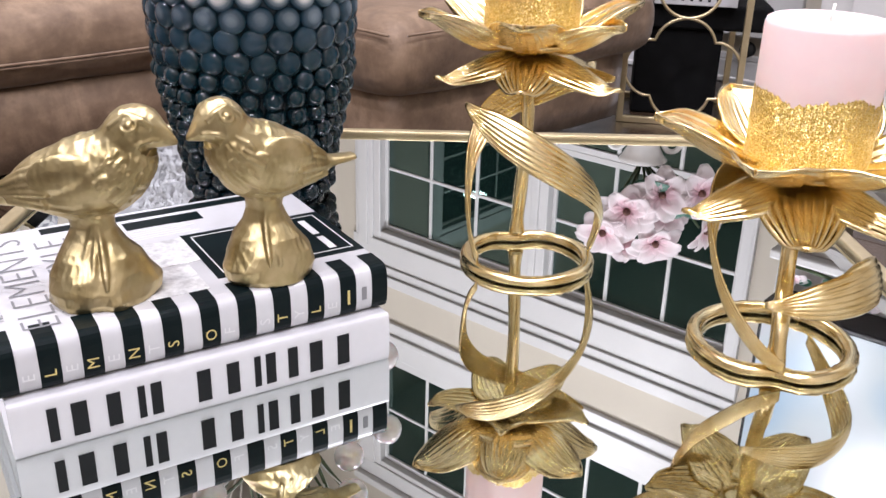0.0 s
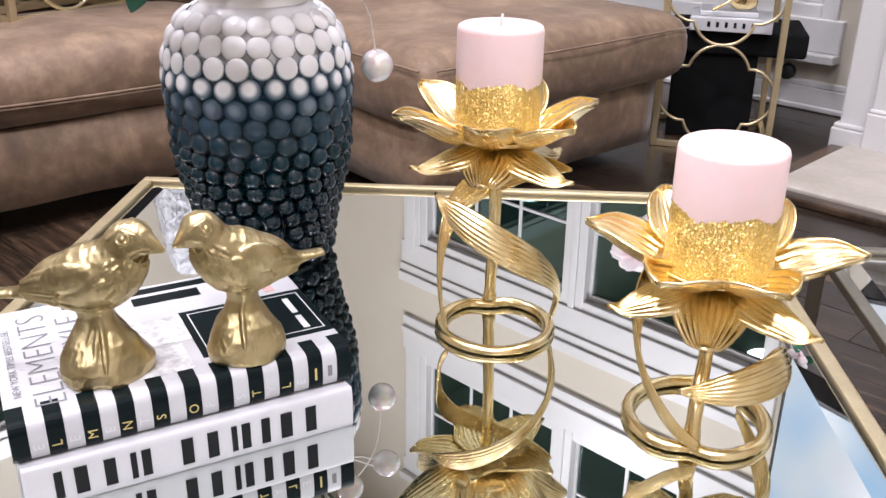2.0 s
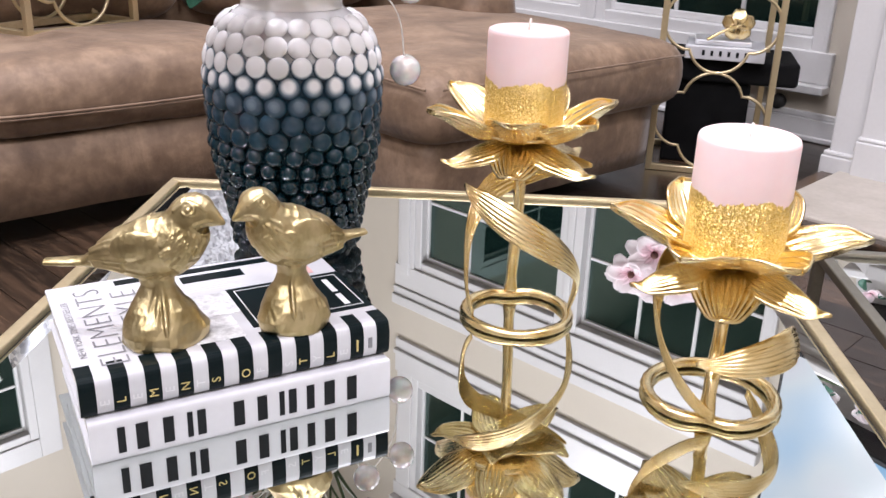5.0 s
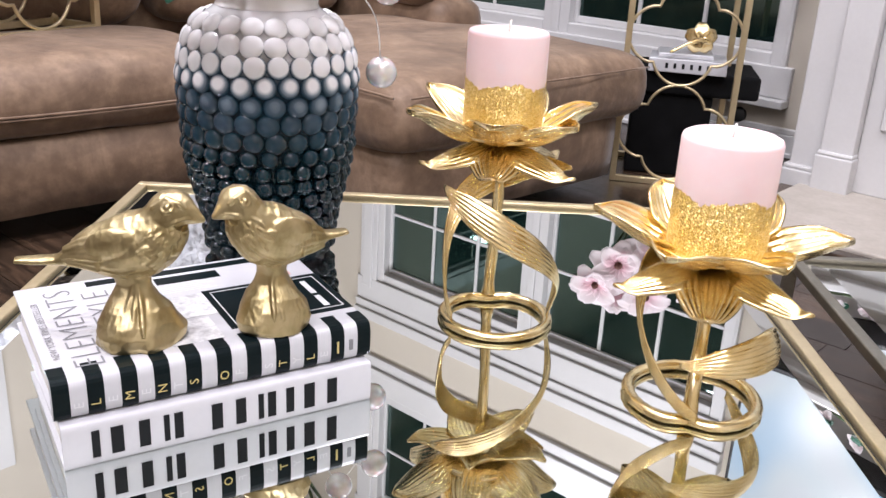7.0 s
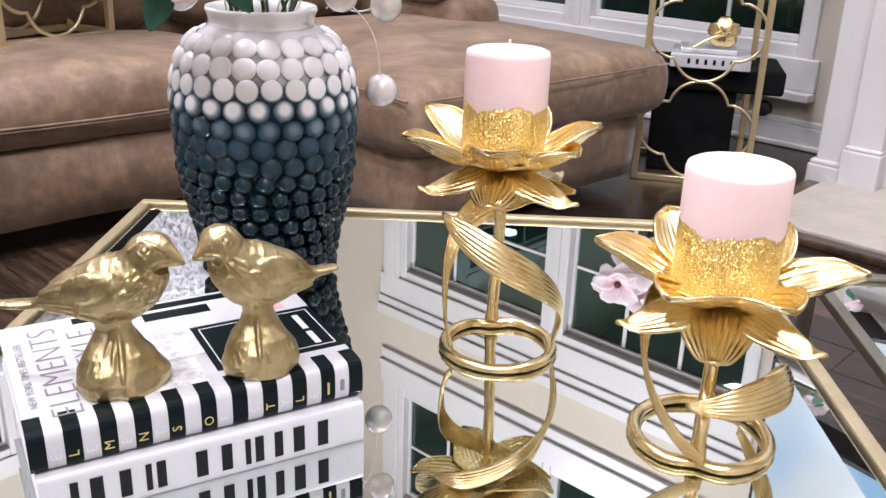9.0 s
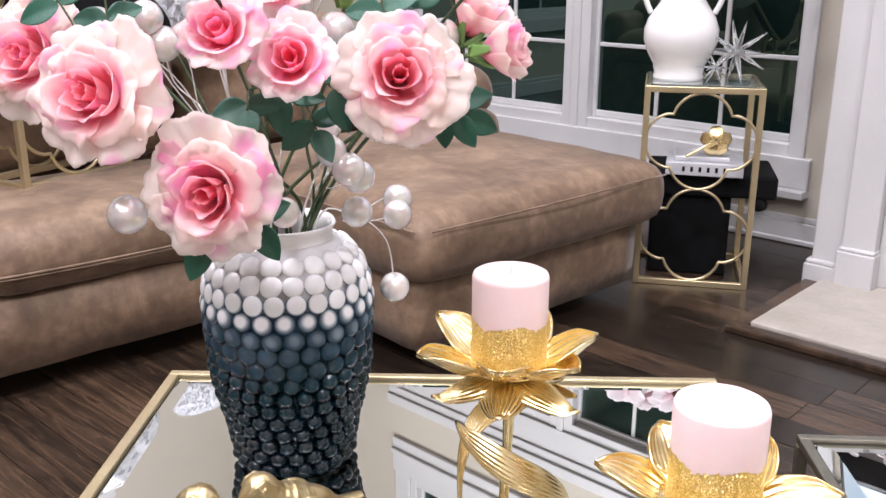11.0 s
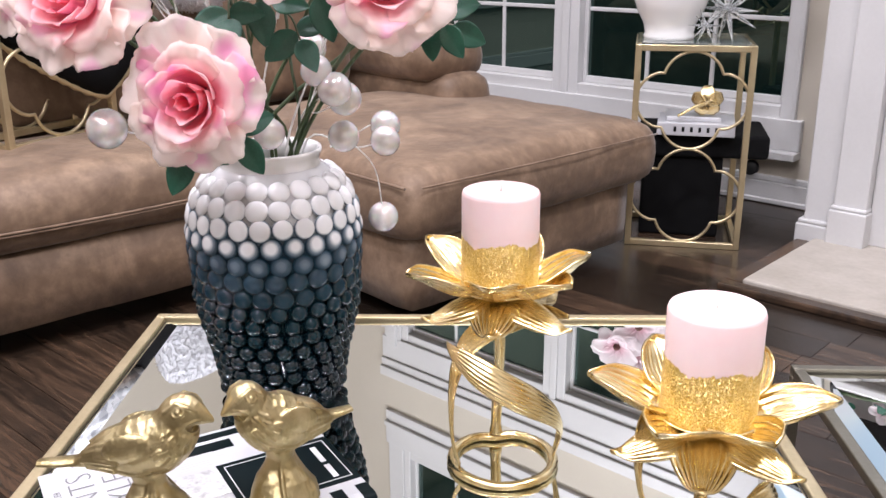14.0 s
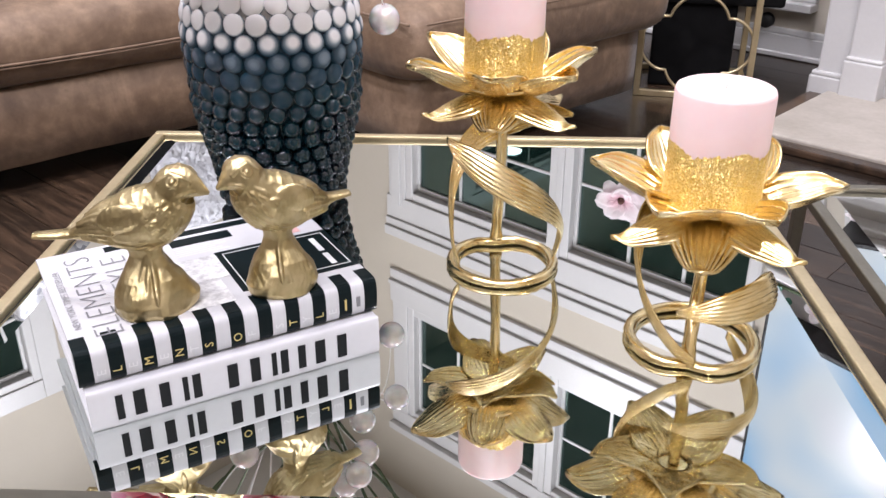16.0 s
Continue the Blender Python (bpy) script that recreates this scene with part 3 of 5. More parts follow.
tv = thing("television", "large flat television glowing pale blue above the mantel", "television", ROOM)
casing = part("casing", boxes(((-1.03, 3.03, 1.50), (0.52, 3.198, 2.46)), bevel=0.006), M["black_gloss"], tv, "thin black casing", smooth=False)
screen_mat = material("lit_screen", (0.02, 0.02, 0.02), 0.2)
sv = coords(screen_mat)
cloud = node(screen_mat, "ShaderNodeTexNoise", Scale=1.3, Detail=2.0)
link(screen_mat, sv, cloud.inputs["Vector"])
link(screen_mat, ramp(screen_mat, cloud.outputs["Fac"], [(0.38, (0.35, 0.62, 1.0)), (0.5, (0.82, 0.88, 1.0)), (0.66, (1.0, 0.82, 0.97))]), shader(screen_mat).inputs["Emission Color"])
shader(screen_mat).inputs["Emission Strength"].default_value = 0.75
part("screen", boxes(((-1.015, 3.026, 1.52), (0.505, 3.031, 2.445))), screen_mat, casing, "lit picture", smooth=False)

# ---- sofa and ottoman ----
def cushion(bm, lo, hi, puff=0.03, bevel=0.06, seg=4, wave=0.006, seed=0):
    """An upholstered block: rounded edges, a domed top and soft dents."""
    lo, hi = Vector(lo), Vector(hi)
    size, mid = hi - lo, (lo + hi) / 2
    tmp = bmesh.new()
    box(tmp, lo, hi)
    cuts = [max(1, int(size[k] / 0.07)) for k in range(3)]
    for k in range(3):
        for c in range(1, cuts[k]):
            at = lo[k] + size[k] * c / cuts[k]
            nrm = Vector([1.0 if q == k else 0.0 for q in range(3)])
            bmesh.ops.bisect_plane(tmp, geom=tmp.verts[:] + tmp.edges[:] + tmp.faces[:], plane_co=nrm * at, plane_no=nrm)
    half = size / 2
    r = min(bevel, *[h * 0.95 for h in half])
    for v in tmp.verts:
        d = v.co - mid
        q = Vector([min(max(d[k], -(half[k] - r)), half[k] - r) for k in range(3)])
        off = d - q
        if off.length > 1e-6:
            # push the outer shell onto rounded edges
            m_ = max(abs(off[0]), abs(off[1]), abs(off[2]))
            d = q + off.normalized() * r * (m_ / r)
        top = max(0.0, (1 - (d[0] / half[0]) ** 2)) * max(0.0, (1 - (d[1] / half[1]) ** 2))
        if d[2] > 0:
            d[2] += puff * top * (d[2] / half[2])
        co = mid + d
        n3 = noise.noise_vector(co * 5.5 + Vector((seed, 0, 0))) * wave + noise.noise_vector(co * 17 + Vector((0, seed, 0))) * wave * 0.35
        v.co = co + n3
    me = bpy.data.meshes.new("tmp")
    tmp.to_mesh(me)
    tmp.free()
    bm.from_mesh(me)
    bpy.data.meshes.remove(me)
    return bm


def soft(ob, levels=1):
    sub = ob.modifiers.new("soften", "SUBSURF")
    sub.levels = sub.render_levels = levels
    return ob


def seam(parent, pts, r=0.0035):
    return part("seam", tube(bmesh.new(), curve_pts(pts, 6), r, 6), M["suede"], parent, "raised welt seam")


sofa = thing("sofa", "brown suede sectional sofa with a chaise and rolled arm", "sofa", SOFA)
part("base", cushion(bmesh.new(), (-3.05, -1.3, 0.070), (-2.20, 1.55, 0.27), 0.0, 0.02, wave=0.004), M["suede"], sofa)
edges_ = [-1.3, -0.35, 0.62, 1.49, 2.28]
for k, (s0, s1) in enumerate(zip(edges_, edges_[1:])):
    if k < 3:
        soft(part("seat_cushion", cushion(bmesh.new(), (-2.78, s0 + 0.006, 0.26), (-2.165, s1 - 0.006, 0.45), 0.022, 0.075, wave=0.016, seed=k), M["suede"], sofa))
        seam(sofa, [(-2.188, s0 + 0.015, 0.340), (-2.166, s0 + 0.10, 0.338), (-2.160, (s0 + s1) / 2, 0.334), (-2.166, s1 - 0.10, 0.338), (-2.188, s1 - 0.015, 0.340)])
        seam(sofa, [(-2.188, s0 + 0.015, 0.332), (-2.166, s0 + 0.10, 0.330), (-2.160, (s0 + s1) / 2, 0.326), (-2.166, s1 - 0.10, 0.330), (-2.188, s1 - 0.015, 0.332)], 0.0025)
    soft(part("back_cushion", cushion(bmesh.new(), (-3.06, s0 + 0.008, 0.43), (-2.76, s1 - 0.008, 0.86), 0.03, 0.11, wave=0.016, seed=k + 9), M["suede"], sofa))
soft(part("back", cushion(bmesh.new(), (-3.10, -1.3, 0.10), (-2.93, 2.50, 0.80), 0.0, 0.06, wave=0.006), M["suede"], sofa))
soft(part("arm", cushion(bmesh.new(), (-3.02, 2.27, 0.22), (-2.28, 2.52, 0.55), 0.02, 0.06, wave=0.008, seed=4), M["suede"], sofa))
soft(part("arm_pad", cushion(bmesh.new(), (-3.02, 2.22, 0.50), (-2.33, 2.55, 0.69), 0.03, 0.09, wave=0.012, seed=5), M["suede"], sofa))

part("chaise_base", cushion(bmesh.new(), (-2.75, 1.56, 0.042), (-1.665, 2.505, 0.27), 0.0, 0.025, wave=0.004, seed=2), M["suede"], sofa)
soft(part("chaise_cushion", cushion(bmesh.new(), (-2.78, 1.51, 0.235), (-1.605, 2.61, 0.445), 0.034, 0.070, wave=0.013, seed=3), M["suede"], sofa))
seam(sofa, [(-1.615, 1.56, 0.405), (-1.598, 2.0, 0.408), (-1.615, 2.56, 0.405)], 0.003)
seam(sofa, [(-2.3, 1.522, 0.405), (-1.95, 1.512, 0.408), (-1.64, 1.522, 0.405)], 0.004)


for fx, fy, tall in ((-2.27, -1.22, 0.078), (-2.27, 0.2, 0.078), (-2.27, 1.46, 0.078), (-2.98, -1.22, 0.078), (-2.98, 1.46, 0.078), (-1.95, 1.75, 0.064), (-1.95, 2.28, 0.064), (-2.6, 2.28, 0.064)):
    part("foot", boxes(((fx - 0.03, fy - 0.03, 0.0), (fx + 0.03, fy + 0.03, tall)), bevel=0.004, seg=1), M["black_gloss"], sofa, "short black foot", smooth=False)


def table(name, m, size, label, metal, deep=0.022):
    """A square coffee table: gold square-tube frame on four legs with lower rails and an inset mirror top."""
    w, d = size
    t = thing(name, label, "coffee table", m, "coffee tables")
    fr, h = 0.015, TOP
    for sx in (-1, 1):
        for sy in (-1, 1):
            x0, y0 = sx * (w / 2 - fr / 2), sy * (d / 2 - fr / 2)
            part("leg", boxes(((x0 - fr / 2, y0 - fr / 2, 0), (x0 + fr / 2, y0 + fr / 2, h - deep)), bevel=0.0015, seg=1), metal, t, smooth=False)
    for sy in (-1, 1):
        y0 = sy * (d / 2 - fr / 2)
        part("top_rail", boxes(((-w / 2, y0 - fr / 2, h - deep), (w / 2, y0 + fr / 2, h + 0.004)), bevel=0.002, seg=2), metal, t, smooth=False)
        part("lower_rail", boxes(((-w / 2 + fr, y0 - 0.009, 0.07), (w / 2 - fr, y0 + 0.009, 0.09)), bevel=0.0015, seg=1), metal, t, smooth=False)
    for sx in (-1, 1):
        x0 = sx * (w / 2 - fr / 2)
        part("top_rail", boxes(((x0 - fr / 2, -d / 2 + fr, h - deep), (x0 + fr / 2, d / 2 - fr, h + 0.004)), bevel=0.002, seg=2), metal, t, smooth=False)
        part("lower_rail", boxes(((x0 - 0.009, -d / 2 + fr, 0.07), (x0 + 0.009, d / 2 - fr, 0.09)), bevel=0.0015, seg=1), metal, t, smooth=False)
    part("tabletop", boxes(((-w / 2 + fr, -d / 2 + fr, h - 0.018), (w / 2 - fr, d / 2 - fr, h - 0.004))), M["black_edge"], t, "black backing board", smooth=False)
    glass = bmesh.new()
    rings = []
    for inset, z in ((0.0035, h - 0.0038), (0.0035, h - 0.0020), (0.0255, h)):
        a, b = w / 2 - fr - inset, d / 2 - fr - inset
        rings.append([glass.verts.new(p) for p in ((-a, -b, z), (a, -b, z), (a, b, z), (-a, b, z))])
    for lo, hi in zip(rings, rings[1:]):
        for k in range(4):
            glass.faces.new((lo[k], lo[(k + 1) % 4], hi[(k + 1) % 4], hi[k]))
    glass.faces.new(rings[-1])
    glass.faces.new(rings[0][::-1])
    part("mirror", glass, M["mirror"], t, "inset mirror glass with a bevelled rim", smooth=False)
    return t


table("coffee_table", TABLE, (0.845, 0.846), "square gold-framed coffee table with a mirror top", M["gold_paint"])
table("coffee_table", Matrix.Translation((0.935, 0.735, 0)) @ Matrix.Rotation(radians(0.5), 4, "Z"), (0.84, 0.83), "bronze-framed mirror table standing beside the gold one", M["bronze"], 0.009)


# ---- on the table: books ----
def spine_line(h, out, round_):
    """The spine's outline from its upper to its lower board: flat in the middle, rounded over at both edges."""
    line = []
    for k in range(13):
        a = math.pi * k / 12
        c, s_ = math.cos(a), math.sin(a)
        y = round_ - (round_ + 0.001) * s_ ** 0.55 - out * s_
        z = h / 2 + (h / 2) * math.copysign(abs(c) ** 0.62, c) + out * c
        line.append((y, z))
    return line


def book(name, label, m, length, depth, height, cover, rounded=0.004):
    """A closed hardback lying flat, its spine towards -y: two boards, a spine and an inset page block."""
    b = thing(name, label, "book", m, "stack of books")
    part("lower_board", boxes(((0, rounded, 0), (length, depth, 0.003)), bevel=0.001), cover, b, smooth=False)
    upper = part("upper_board", boxes(((0, rounded, height - 0.003), (length, depth, height)), bevel=0.001), cover, b, smooth=False)
    rows_, skin = spine_line(height, 0.0, rounded), bmesh.new()
    ends = [[skin.verts.new((xx, y, z)) for y, z in rows_] for xx in (0, length)]
    for k in range(len(rows_) - 1):
        skin.faces.new((ends[0][k], ends[0][k + 1], ends[1][k + 1], ends[1][k]))
    skin.faces.new((ends[0][-1], ends[0][0], ends[1][0], ends[1][-1]))
    skin.faces.new(ends[0][::-1])
    skin.faces.new(ends[1])
    back = part("spine", skin, cover, b, smooth=True, auto=50)
    part("pages", boxes(((0.004, 0.004, 0.003), (length - 0.004, depth - 0.005, height - 0.003))), M["paper"], b, smooth=False)
    return b, upper, back


TURN = radians(33.3)
lv = Matrix.Translation((-0.202, 0.552, TOP)) @ Matrix.Rotation(TURN, 4, "Z")
es = Matrix.Translation((-0.2085, 0.5565, TOP + 0.0385)) @ Matrix.Rotation(TURN + radians(0.4), 4, "Z")
_, _, low_spine = book("book", "thick white hardback with bold black marks along its spine", lv, 0.257, 0.172, 0.038, M["book_white"], 0.003)
# the brand on the spine, as plain black bars
x = 0.021
for group in ((0.012, 0.019, 0.017, 0.006, 0.014), (0.018, 0.017, 0.006, 0.014, 0.014, 0.019, 0.018)):
    for w in group:
        part("print_mark", boxes(((x, -0.0016, 0.0075), (x + max(0.0045, w * 0.50), -0.0008, 0.0305))), M["print_black"], low_spine, "black printed bar", smooth=False)
        x += w + 0.0022
    x += 0.014

H2 = 0.034
style, cover, spine = book("book", "decorating book with black and white striped spine", es, 0.263, 0.190, H2, M["book_white"], 0.010)
stripes = [("", 1), ("E", 0), ("L", 1), ("E", 0), ("M", 1), ("E", 0), ("N", 1), ("T", 0), ("S", 1), ("", 0), ("O", 1), ("F", 0), ("", 1), ("S", 0), ("T", 1),
           ("Y", 0), ("L", 1), ("E", 0), ("", 1), ("", 0), ("", 1)]
step = 0.263 / len(stripes)


def band(x0, x1, h):
    """A printed stripe that wraps the spine and turns over onto both boards."""
    bm = bmesh.new()
    o = 0.0003
    prof = [(0.024, h + o), (0.0145, h + o), *spine_line(h, o, 0.010)]
    rows_ = [[bm.verts.new((xx, y, z)) for y, z in prof] for xx in (x0, x1)]
    for k in range(len(prof) - 1):
        bm.faces.new((rows_[0][k], rows_[0][k + 1], rows_[1][k + 1], rows_[1][k]))
    return bm


FRONT = Matrix(((1, 0, 0, 0), (0, 0, -1, 0), (0, 1, 0, 0), (0, 0, 0, 1)))          # letters that stand on the spine
for k, (letter, dark) in enumerate(stripes):
    if dark:
        part("stripe", band(k * step, (k + 1) * step, H2), M["book_black"], spine, "glossy black stripe", smooth=False)
    if letter:
        text_mesh(letter, 0.0105, M["print_gold"] if dark else M["print_pale"], spine,
                  Matrix.Translation(((k + 0.5) * step, -0.00175, H2 * 0.36)) @ FRONT @ Matrix.Rotation(radians(88), 4, "Z"))
part("print_mark", boxes(((18.44 * step, -0.0016, 0.010), (18.58 * step, -0.0012, 0.021))), M["print_gold"], spine, "small gold bar of print", smooth=False)
part("print_mark", boxes(((19.35 * step, -0.0016, 0.011), (19.65 * step, -0.0012, 0.021))), M["print_grey"], spine, "small grey emblem", smooth=False)


def decal(x0, y0, x1, y1, mat, lift=0.0004, label=""):
    return part("cover_print", boxes(((x0, y0, H2 - 0.0004), (x1, y1, H2 + lift))), mat, cover, label, smooth=False)


decal(0.150, 0.034, 0.2625, 0.121, M["book_black"], label="black title block on the cover")
for r in ((0.156, 0.041, 0.257, 0.0420), (0.156, 0.114, 0.257, 0.115), (0.156, 0.042, 0.157, 0.114), (0.256, 0.042, 0.257, 0.114)):
    decal(*r, M["print_pale"], 0.0006)
part("print_mark", boxes(((0.240, 0.046, H2), (0.2455, 0.070, H2 + 0.0007))), M["print_pale"], cover, "pale bar of print", smooth=False)
part("print_mark", boxes(((0.240, 0.076, H2), (0.2455, 0.106, H2 + 0.0007))), M["print_pale"], cover, "pale bar of print", smooth=False)
photo = grainy("printed_photograph", (0.30, 0.30, 0.31), (0.82, 0.82, 0.82), 0.3, 90, 300, relief=0.0)
decal(0.098, 0.022, 0.140, 0.066, photo, label="small printed photograph")
decal(0.100, 0.070, 0.150, 0.118, photo, label="small printed photograph")
for k in range(9):
    decal(0.118, 0.128 + k * 0.0042, 0.168 - (k % 3) * 0.006, 0.1294 + k * 0.0042, M["print_pale"], 0.0003)
decal(0.06, 0.173, 0.262, 0.184, M["book_black"], label="dark band along the cover's edge")
blush_ink = material("blush_pink_ink", (0.62, 0.36, 0.34), 0.4)
decal(0.232, 0.128, 0.241, 0.171, blush_ink, 0.0005, "narrow blush pink print")
decal(0.118, 0.150, 0.178, 0.1665, M["book_black"], 0.0004)
UPWARD = Matrix(((0, -1, 0, 0), (1, 0, 0, 0), (0, 0, 1, 0), (0, 0, 0, 1)))         # words that run away from the spine
for word, xx, yy, size in (("ELEMENTS", 0.034, 0.094, 0.0345), ("OF", 0.060, 0.040, 0.026), ("STYLE", 0.064, 0.114, 0.0345)):
    text_mesh(word, size, M["print_grey"], cover, Matrix.Translation((xx, yy, H2 + 0.0005)) @ UPWARD, thin=0.0007)
text_mesh("NEW YORK TIMES BESTSELLER", 0.0085, M["print_grey"], cover, Matrix.Translation((0.0115, 0.094, H2 + 0.0005)) @ UPWARD)


# ---- birds ----
def bird(m, label, tail_up=0.0, tail=1.0):
    """A cast bird on a stump: one closed skin."""
    bm = bmesh.new()
    path = [(-0.094, 0.062 + tail_up), (-0.078, 0.064 + tail_up * 0.8), (-0.060, 0.067 + tail_up * 0.5), (-0.045, 0.072), (-0.028, 0.077), (-0.008, 0.080), (0.010, 0.086),
            (0.022, 0.096), (0.028, 0.105), (0.033, 0.111), (0.040, 0.1115), (0.0455, 0.110), (0.051, 0.1075), (0.058, 0.1045)]
    radii = [0.0048, 0.0062, 0.0070, 0.0116, 0.0198, 0.0262, 0.0272, 0.0228, 0.0186, 0.0184, 0.0156, 0.0102, 0.0062, 0.0014]
    path = [(x_ if x_ > -0.045 else -0.045 + (x_ + 0.045) * tail, z_) for x_, z_ in path]
    fine = curve_pts([(x_, 0, z_) for x_, z_ in path], 4)
    rr = [radii[min(k // 4, 13)] * (1 - (k % 4) / 4) + radii[min(k // 4 + 1, 13)] * (k % 4) / 4 for k in range(len(fine))]
    tube(bm, fine, rr, 20)
    for v in bm.verts:
        flat = smoothstep(-0.045, -0.065, v.co.x)
        mid_z = 0.065 + tail_up * 0.8
        v.co.y *= 0.86 + 0.35 * flat
        v.co.z += (mid_z - v.co.z) * 0.45 * flat
    def skin(k, th, out=0.0):
        """A point on the bird's skin at step k of its spine, th degrees up from its side, and the way out of it."""
        t_ = (fine[min(k + 1, len(fine) - 1)] - fine[max(k - 1, 0)]).normalized()
        up = Vector((-t_.z, 0, t_.x))
        c_, s_ = math.cos(radians(th)), math.sin(radians(th))
        n_ = (Vector((0, 1, 0)) * c_ + up * s_).normalized()
        return fine[k] + Vector((0, c_ * rr[k] * 0.86, 0)) + up * (s_ * rr[k]) + n_ * out, n_, t_

    fine = [Vector(p) for p in fine]
    rnd = random.Random(5)
    for side in (0, 1):
        def at(k, th, out=0.0):
            p, n_, t_ = skin(k, th, out)
            return (Vector((p.x, -p.y, p.z)), Vector((n_.x, -n_.y, n_.z)), t_) if side else (p, n_, t_)

        # folded wing: a raised shoulder and long flight feathers laid over one another
        sh = bmesh.ops.create_uvsphere(bm, u_segments=16, v_segments=10, radius=1.0)["verts"]
        q = at(20, 22, -0.001)[0]
        bmesh.ops.transform(bm, verts=sh, matrix=Matrix.Translation(q) @ Matrix.Rotation(radians(-14), 4, "Y") @ Matrix.Diagonal((0.021, 0.0050, 0.0125, 1)))
        for f in range(6):
            th0, th1 = 34 - f * 13, 44 - f * 10
            ks = range(19 - f // 2, 9, -2)
            pts = [at(k, th0 + (th1 - th0) * i_ / 5, 0.0012 + 0.0006 * (f % 2) + 0.0012 * (i_ / 5))[0] for i_, k in enumerate(ks)]
            tube(bm, pts, [0.0018 + 0.0012 * math.sin(math.pi * min(1, 0.2 + i_ / 5)) for i_ in range(len(pts))], 8)
        for f in range(5):
            pts = [at(k, -36 - f * 11 + (16 - k) * 1.5, 0.0003)[0] for k in range(21 - f % 2, 11, -2)]
            tube(bm, pts, 0.0014, 6)
        # strokes of chest feathers
        for _ in range(90):
            k, th = rnd.randint(20, 30), rnd.uniform(-88, 12)
            if k < 24 and th > -35:
                continue
            p0, p1 = at(k, th, 0.0003)[0], at(k + 2, th + rnd.uniform(-4, 4), 0.0)[0]
            tube(bm, [p0, (p0 + p1) / 2 + at(k + 1, th)[1] * 0.0007, p1], 0.0010, 6)
        # eye in its ring, with a brow that runs to the beak
        c_, n_, t_ = at(37, 24, 0.0002)
        e1 = n_.cross(t_).normalized()
        e2 = n_.cross(e1)
        tube(bm, [c_ + (e1 * math.cos(a) + e2 * math.sin(a) * 1.25) * 0.0040 for a in [2 * math.pi * j_ / 14 for j_ in range(14)]], 0.0010, 6, closed=True)
        e = bmesh.ops.create_uvsphere(bm, u_segments=10, v_segments=8, radius=0.0023)["verts"]
        bmesh.ops.translate(bm, verts=e, vec=c_)
        tube(bm, [at(34, 46, 0.0)[0], at(37, 48, 0.0008)[0], at(40, 38, 0.0010)[0], at(43, 30, 0.0006)[0]], 0.0018, 8)
        tube(bm, [at(47, -4, 0.0)[0], at(44, -8, 0.0005)[0], at(40, -14, 0.0004)[0], at(37, -22, 0.0)[0]], 0.0012, 8)
        # foot that grips the stump
        sg = -1 if side else 1
        for toe in (-0.010, 0.001, 0.011):
            tube(bm, [(0.004, sg * 0.0095, 0.056), (0.004 + toe * 0.3, sg * 0.0125, 0.043), (0.004 + toe * 0.6, sg * 0.0195, 0.032), (0.004 + toe * 0.8, sg * 0.0260, 0.022), (0.004 + toe * 0.9, sg * 0.0290, 0.015)],
                 [0.0026, 0.0025, 0.0023, 0.0020, 0.0010], 8)
    seg, prof = 40, [(0.0, 0.0), (0.0335, 0.0), (0.0350, 0.004), (0.0345, 0.012), (0.0318, 0.021), (0.0255, 0.031), (0.0170, 0.041), (0.0135, 0.049), (0.0150, 0.058), (0.0, 0.070)]
    start = len(bm.verts)
    lathe(bm, prof, seg)
    bm.verts.ensure_lookup_table()
    for v in bm.verts[start:]:
        a, r = math.atan2(v.co.y, v.co.x), math.hypot(v.co.x, v.co.y)
        if r > 1e-4:
            k = 1 + 0.09 * math.sin(3 * a + v.co.z * 70) * min(1, v.co.z / 0.012) + 0.12 * noise.noise((v.co.x * 60, v.co.y * 60, v.co.z * 60))
            v.co.x, v.co.y = v.co.x * k, v.co.y * k * 0.92
    ob = finish("bird_figurine", bm, M["bird"], m)
    rem = ob.modifiers.new("skin", "REMESH")
    rem.mode, rem.voxel_size, rem.use_smooth_shade = "VOXEL", 0.0009, True
    sm = ob.modifiers.new("soft", "SMOOTH")
    sm.factor, sm.iterations = 0.5, 1
    return tagged(ob, label, "figurine", "pair of birds")


M["bird"] = antique_gold("cast_brass_bird", (0.38, 0.30, 0.145), (0.57, 0.47, 0.27), 0.37, 0.3)
bm_ = M["bird"]
vec_ = coords(bm_, (1, 1, 1))
wave_ = node(bm_, "ShaderNodeTexWave", Scale=55.0, Distortion=9.0, Detail=2.0)
link(bm_, vec_, wave_.inputs["Vector"])
scales_ = node(bm_, "ShaderNodeTexVoronoi", Scale=150.0)
link(bm_, vec_, scales_.inputs["Vector"])
mixh = node(bm_, "ShaderNodeMath")
mixh.operation = "MULTIPLY_ADD"
mixh.inputs[1].default_value = 0.25
link(bm_, wave_.outputs["Fac"], mixh.inputs[0])
link(bm_, scales_.outputs["Distance"], mixh.inputs[2])
bump(bm_, mixh.outputs[0], 0.5, 0.0009)
zb = TOP + 0.0385 + H2
bird(Matrix.Translation((-0.172, 0.640, zb)) @ Matrix.Rotation(radians(2), 4, "Z"), "small brass bird on a stump, standing on the striped book")
bird(Matrix.Translation((-0.071, 0.684, zb)) @ Matrix.Rotation(radians(220), 4, "Z") @ Matrix.Diagonal((0.90, 0.93, 1.0, 1)), "small brass bird on a stump, facing its twin", 0.010, 0.70)


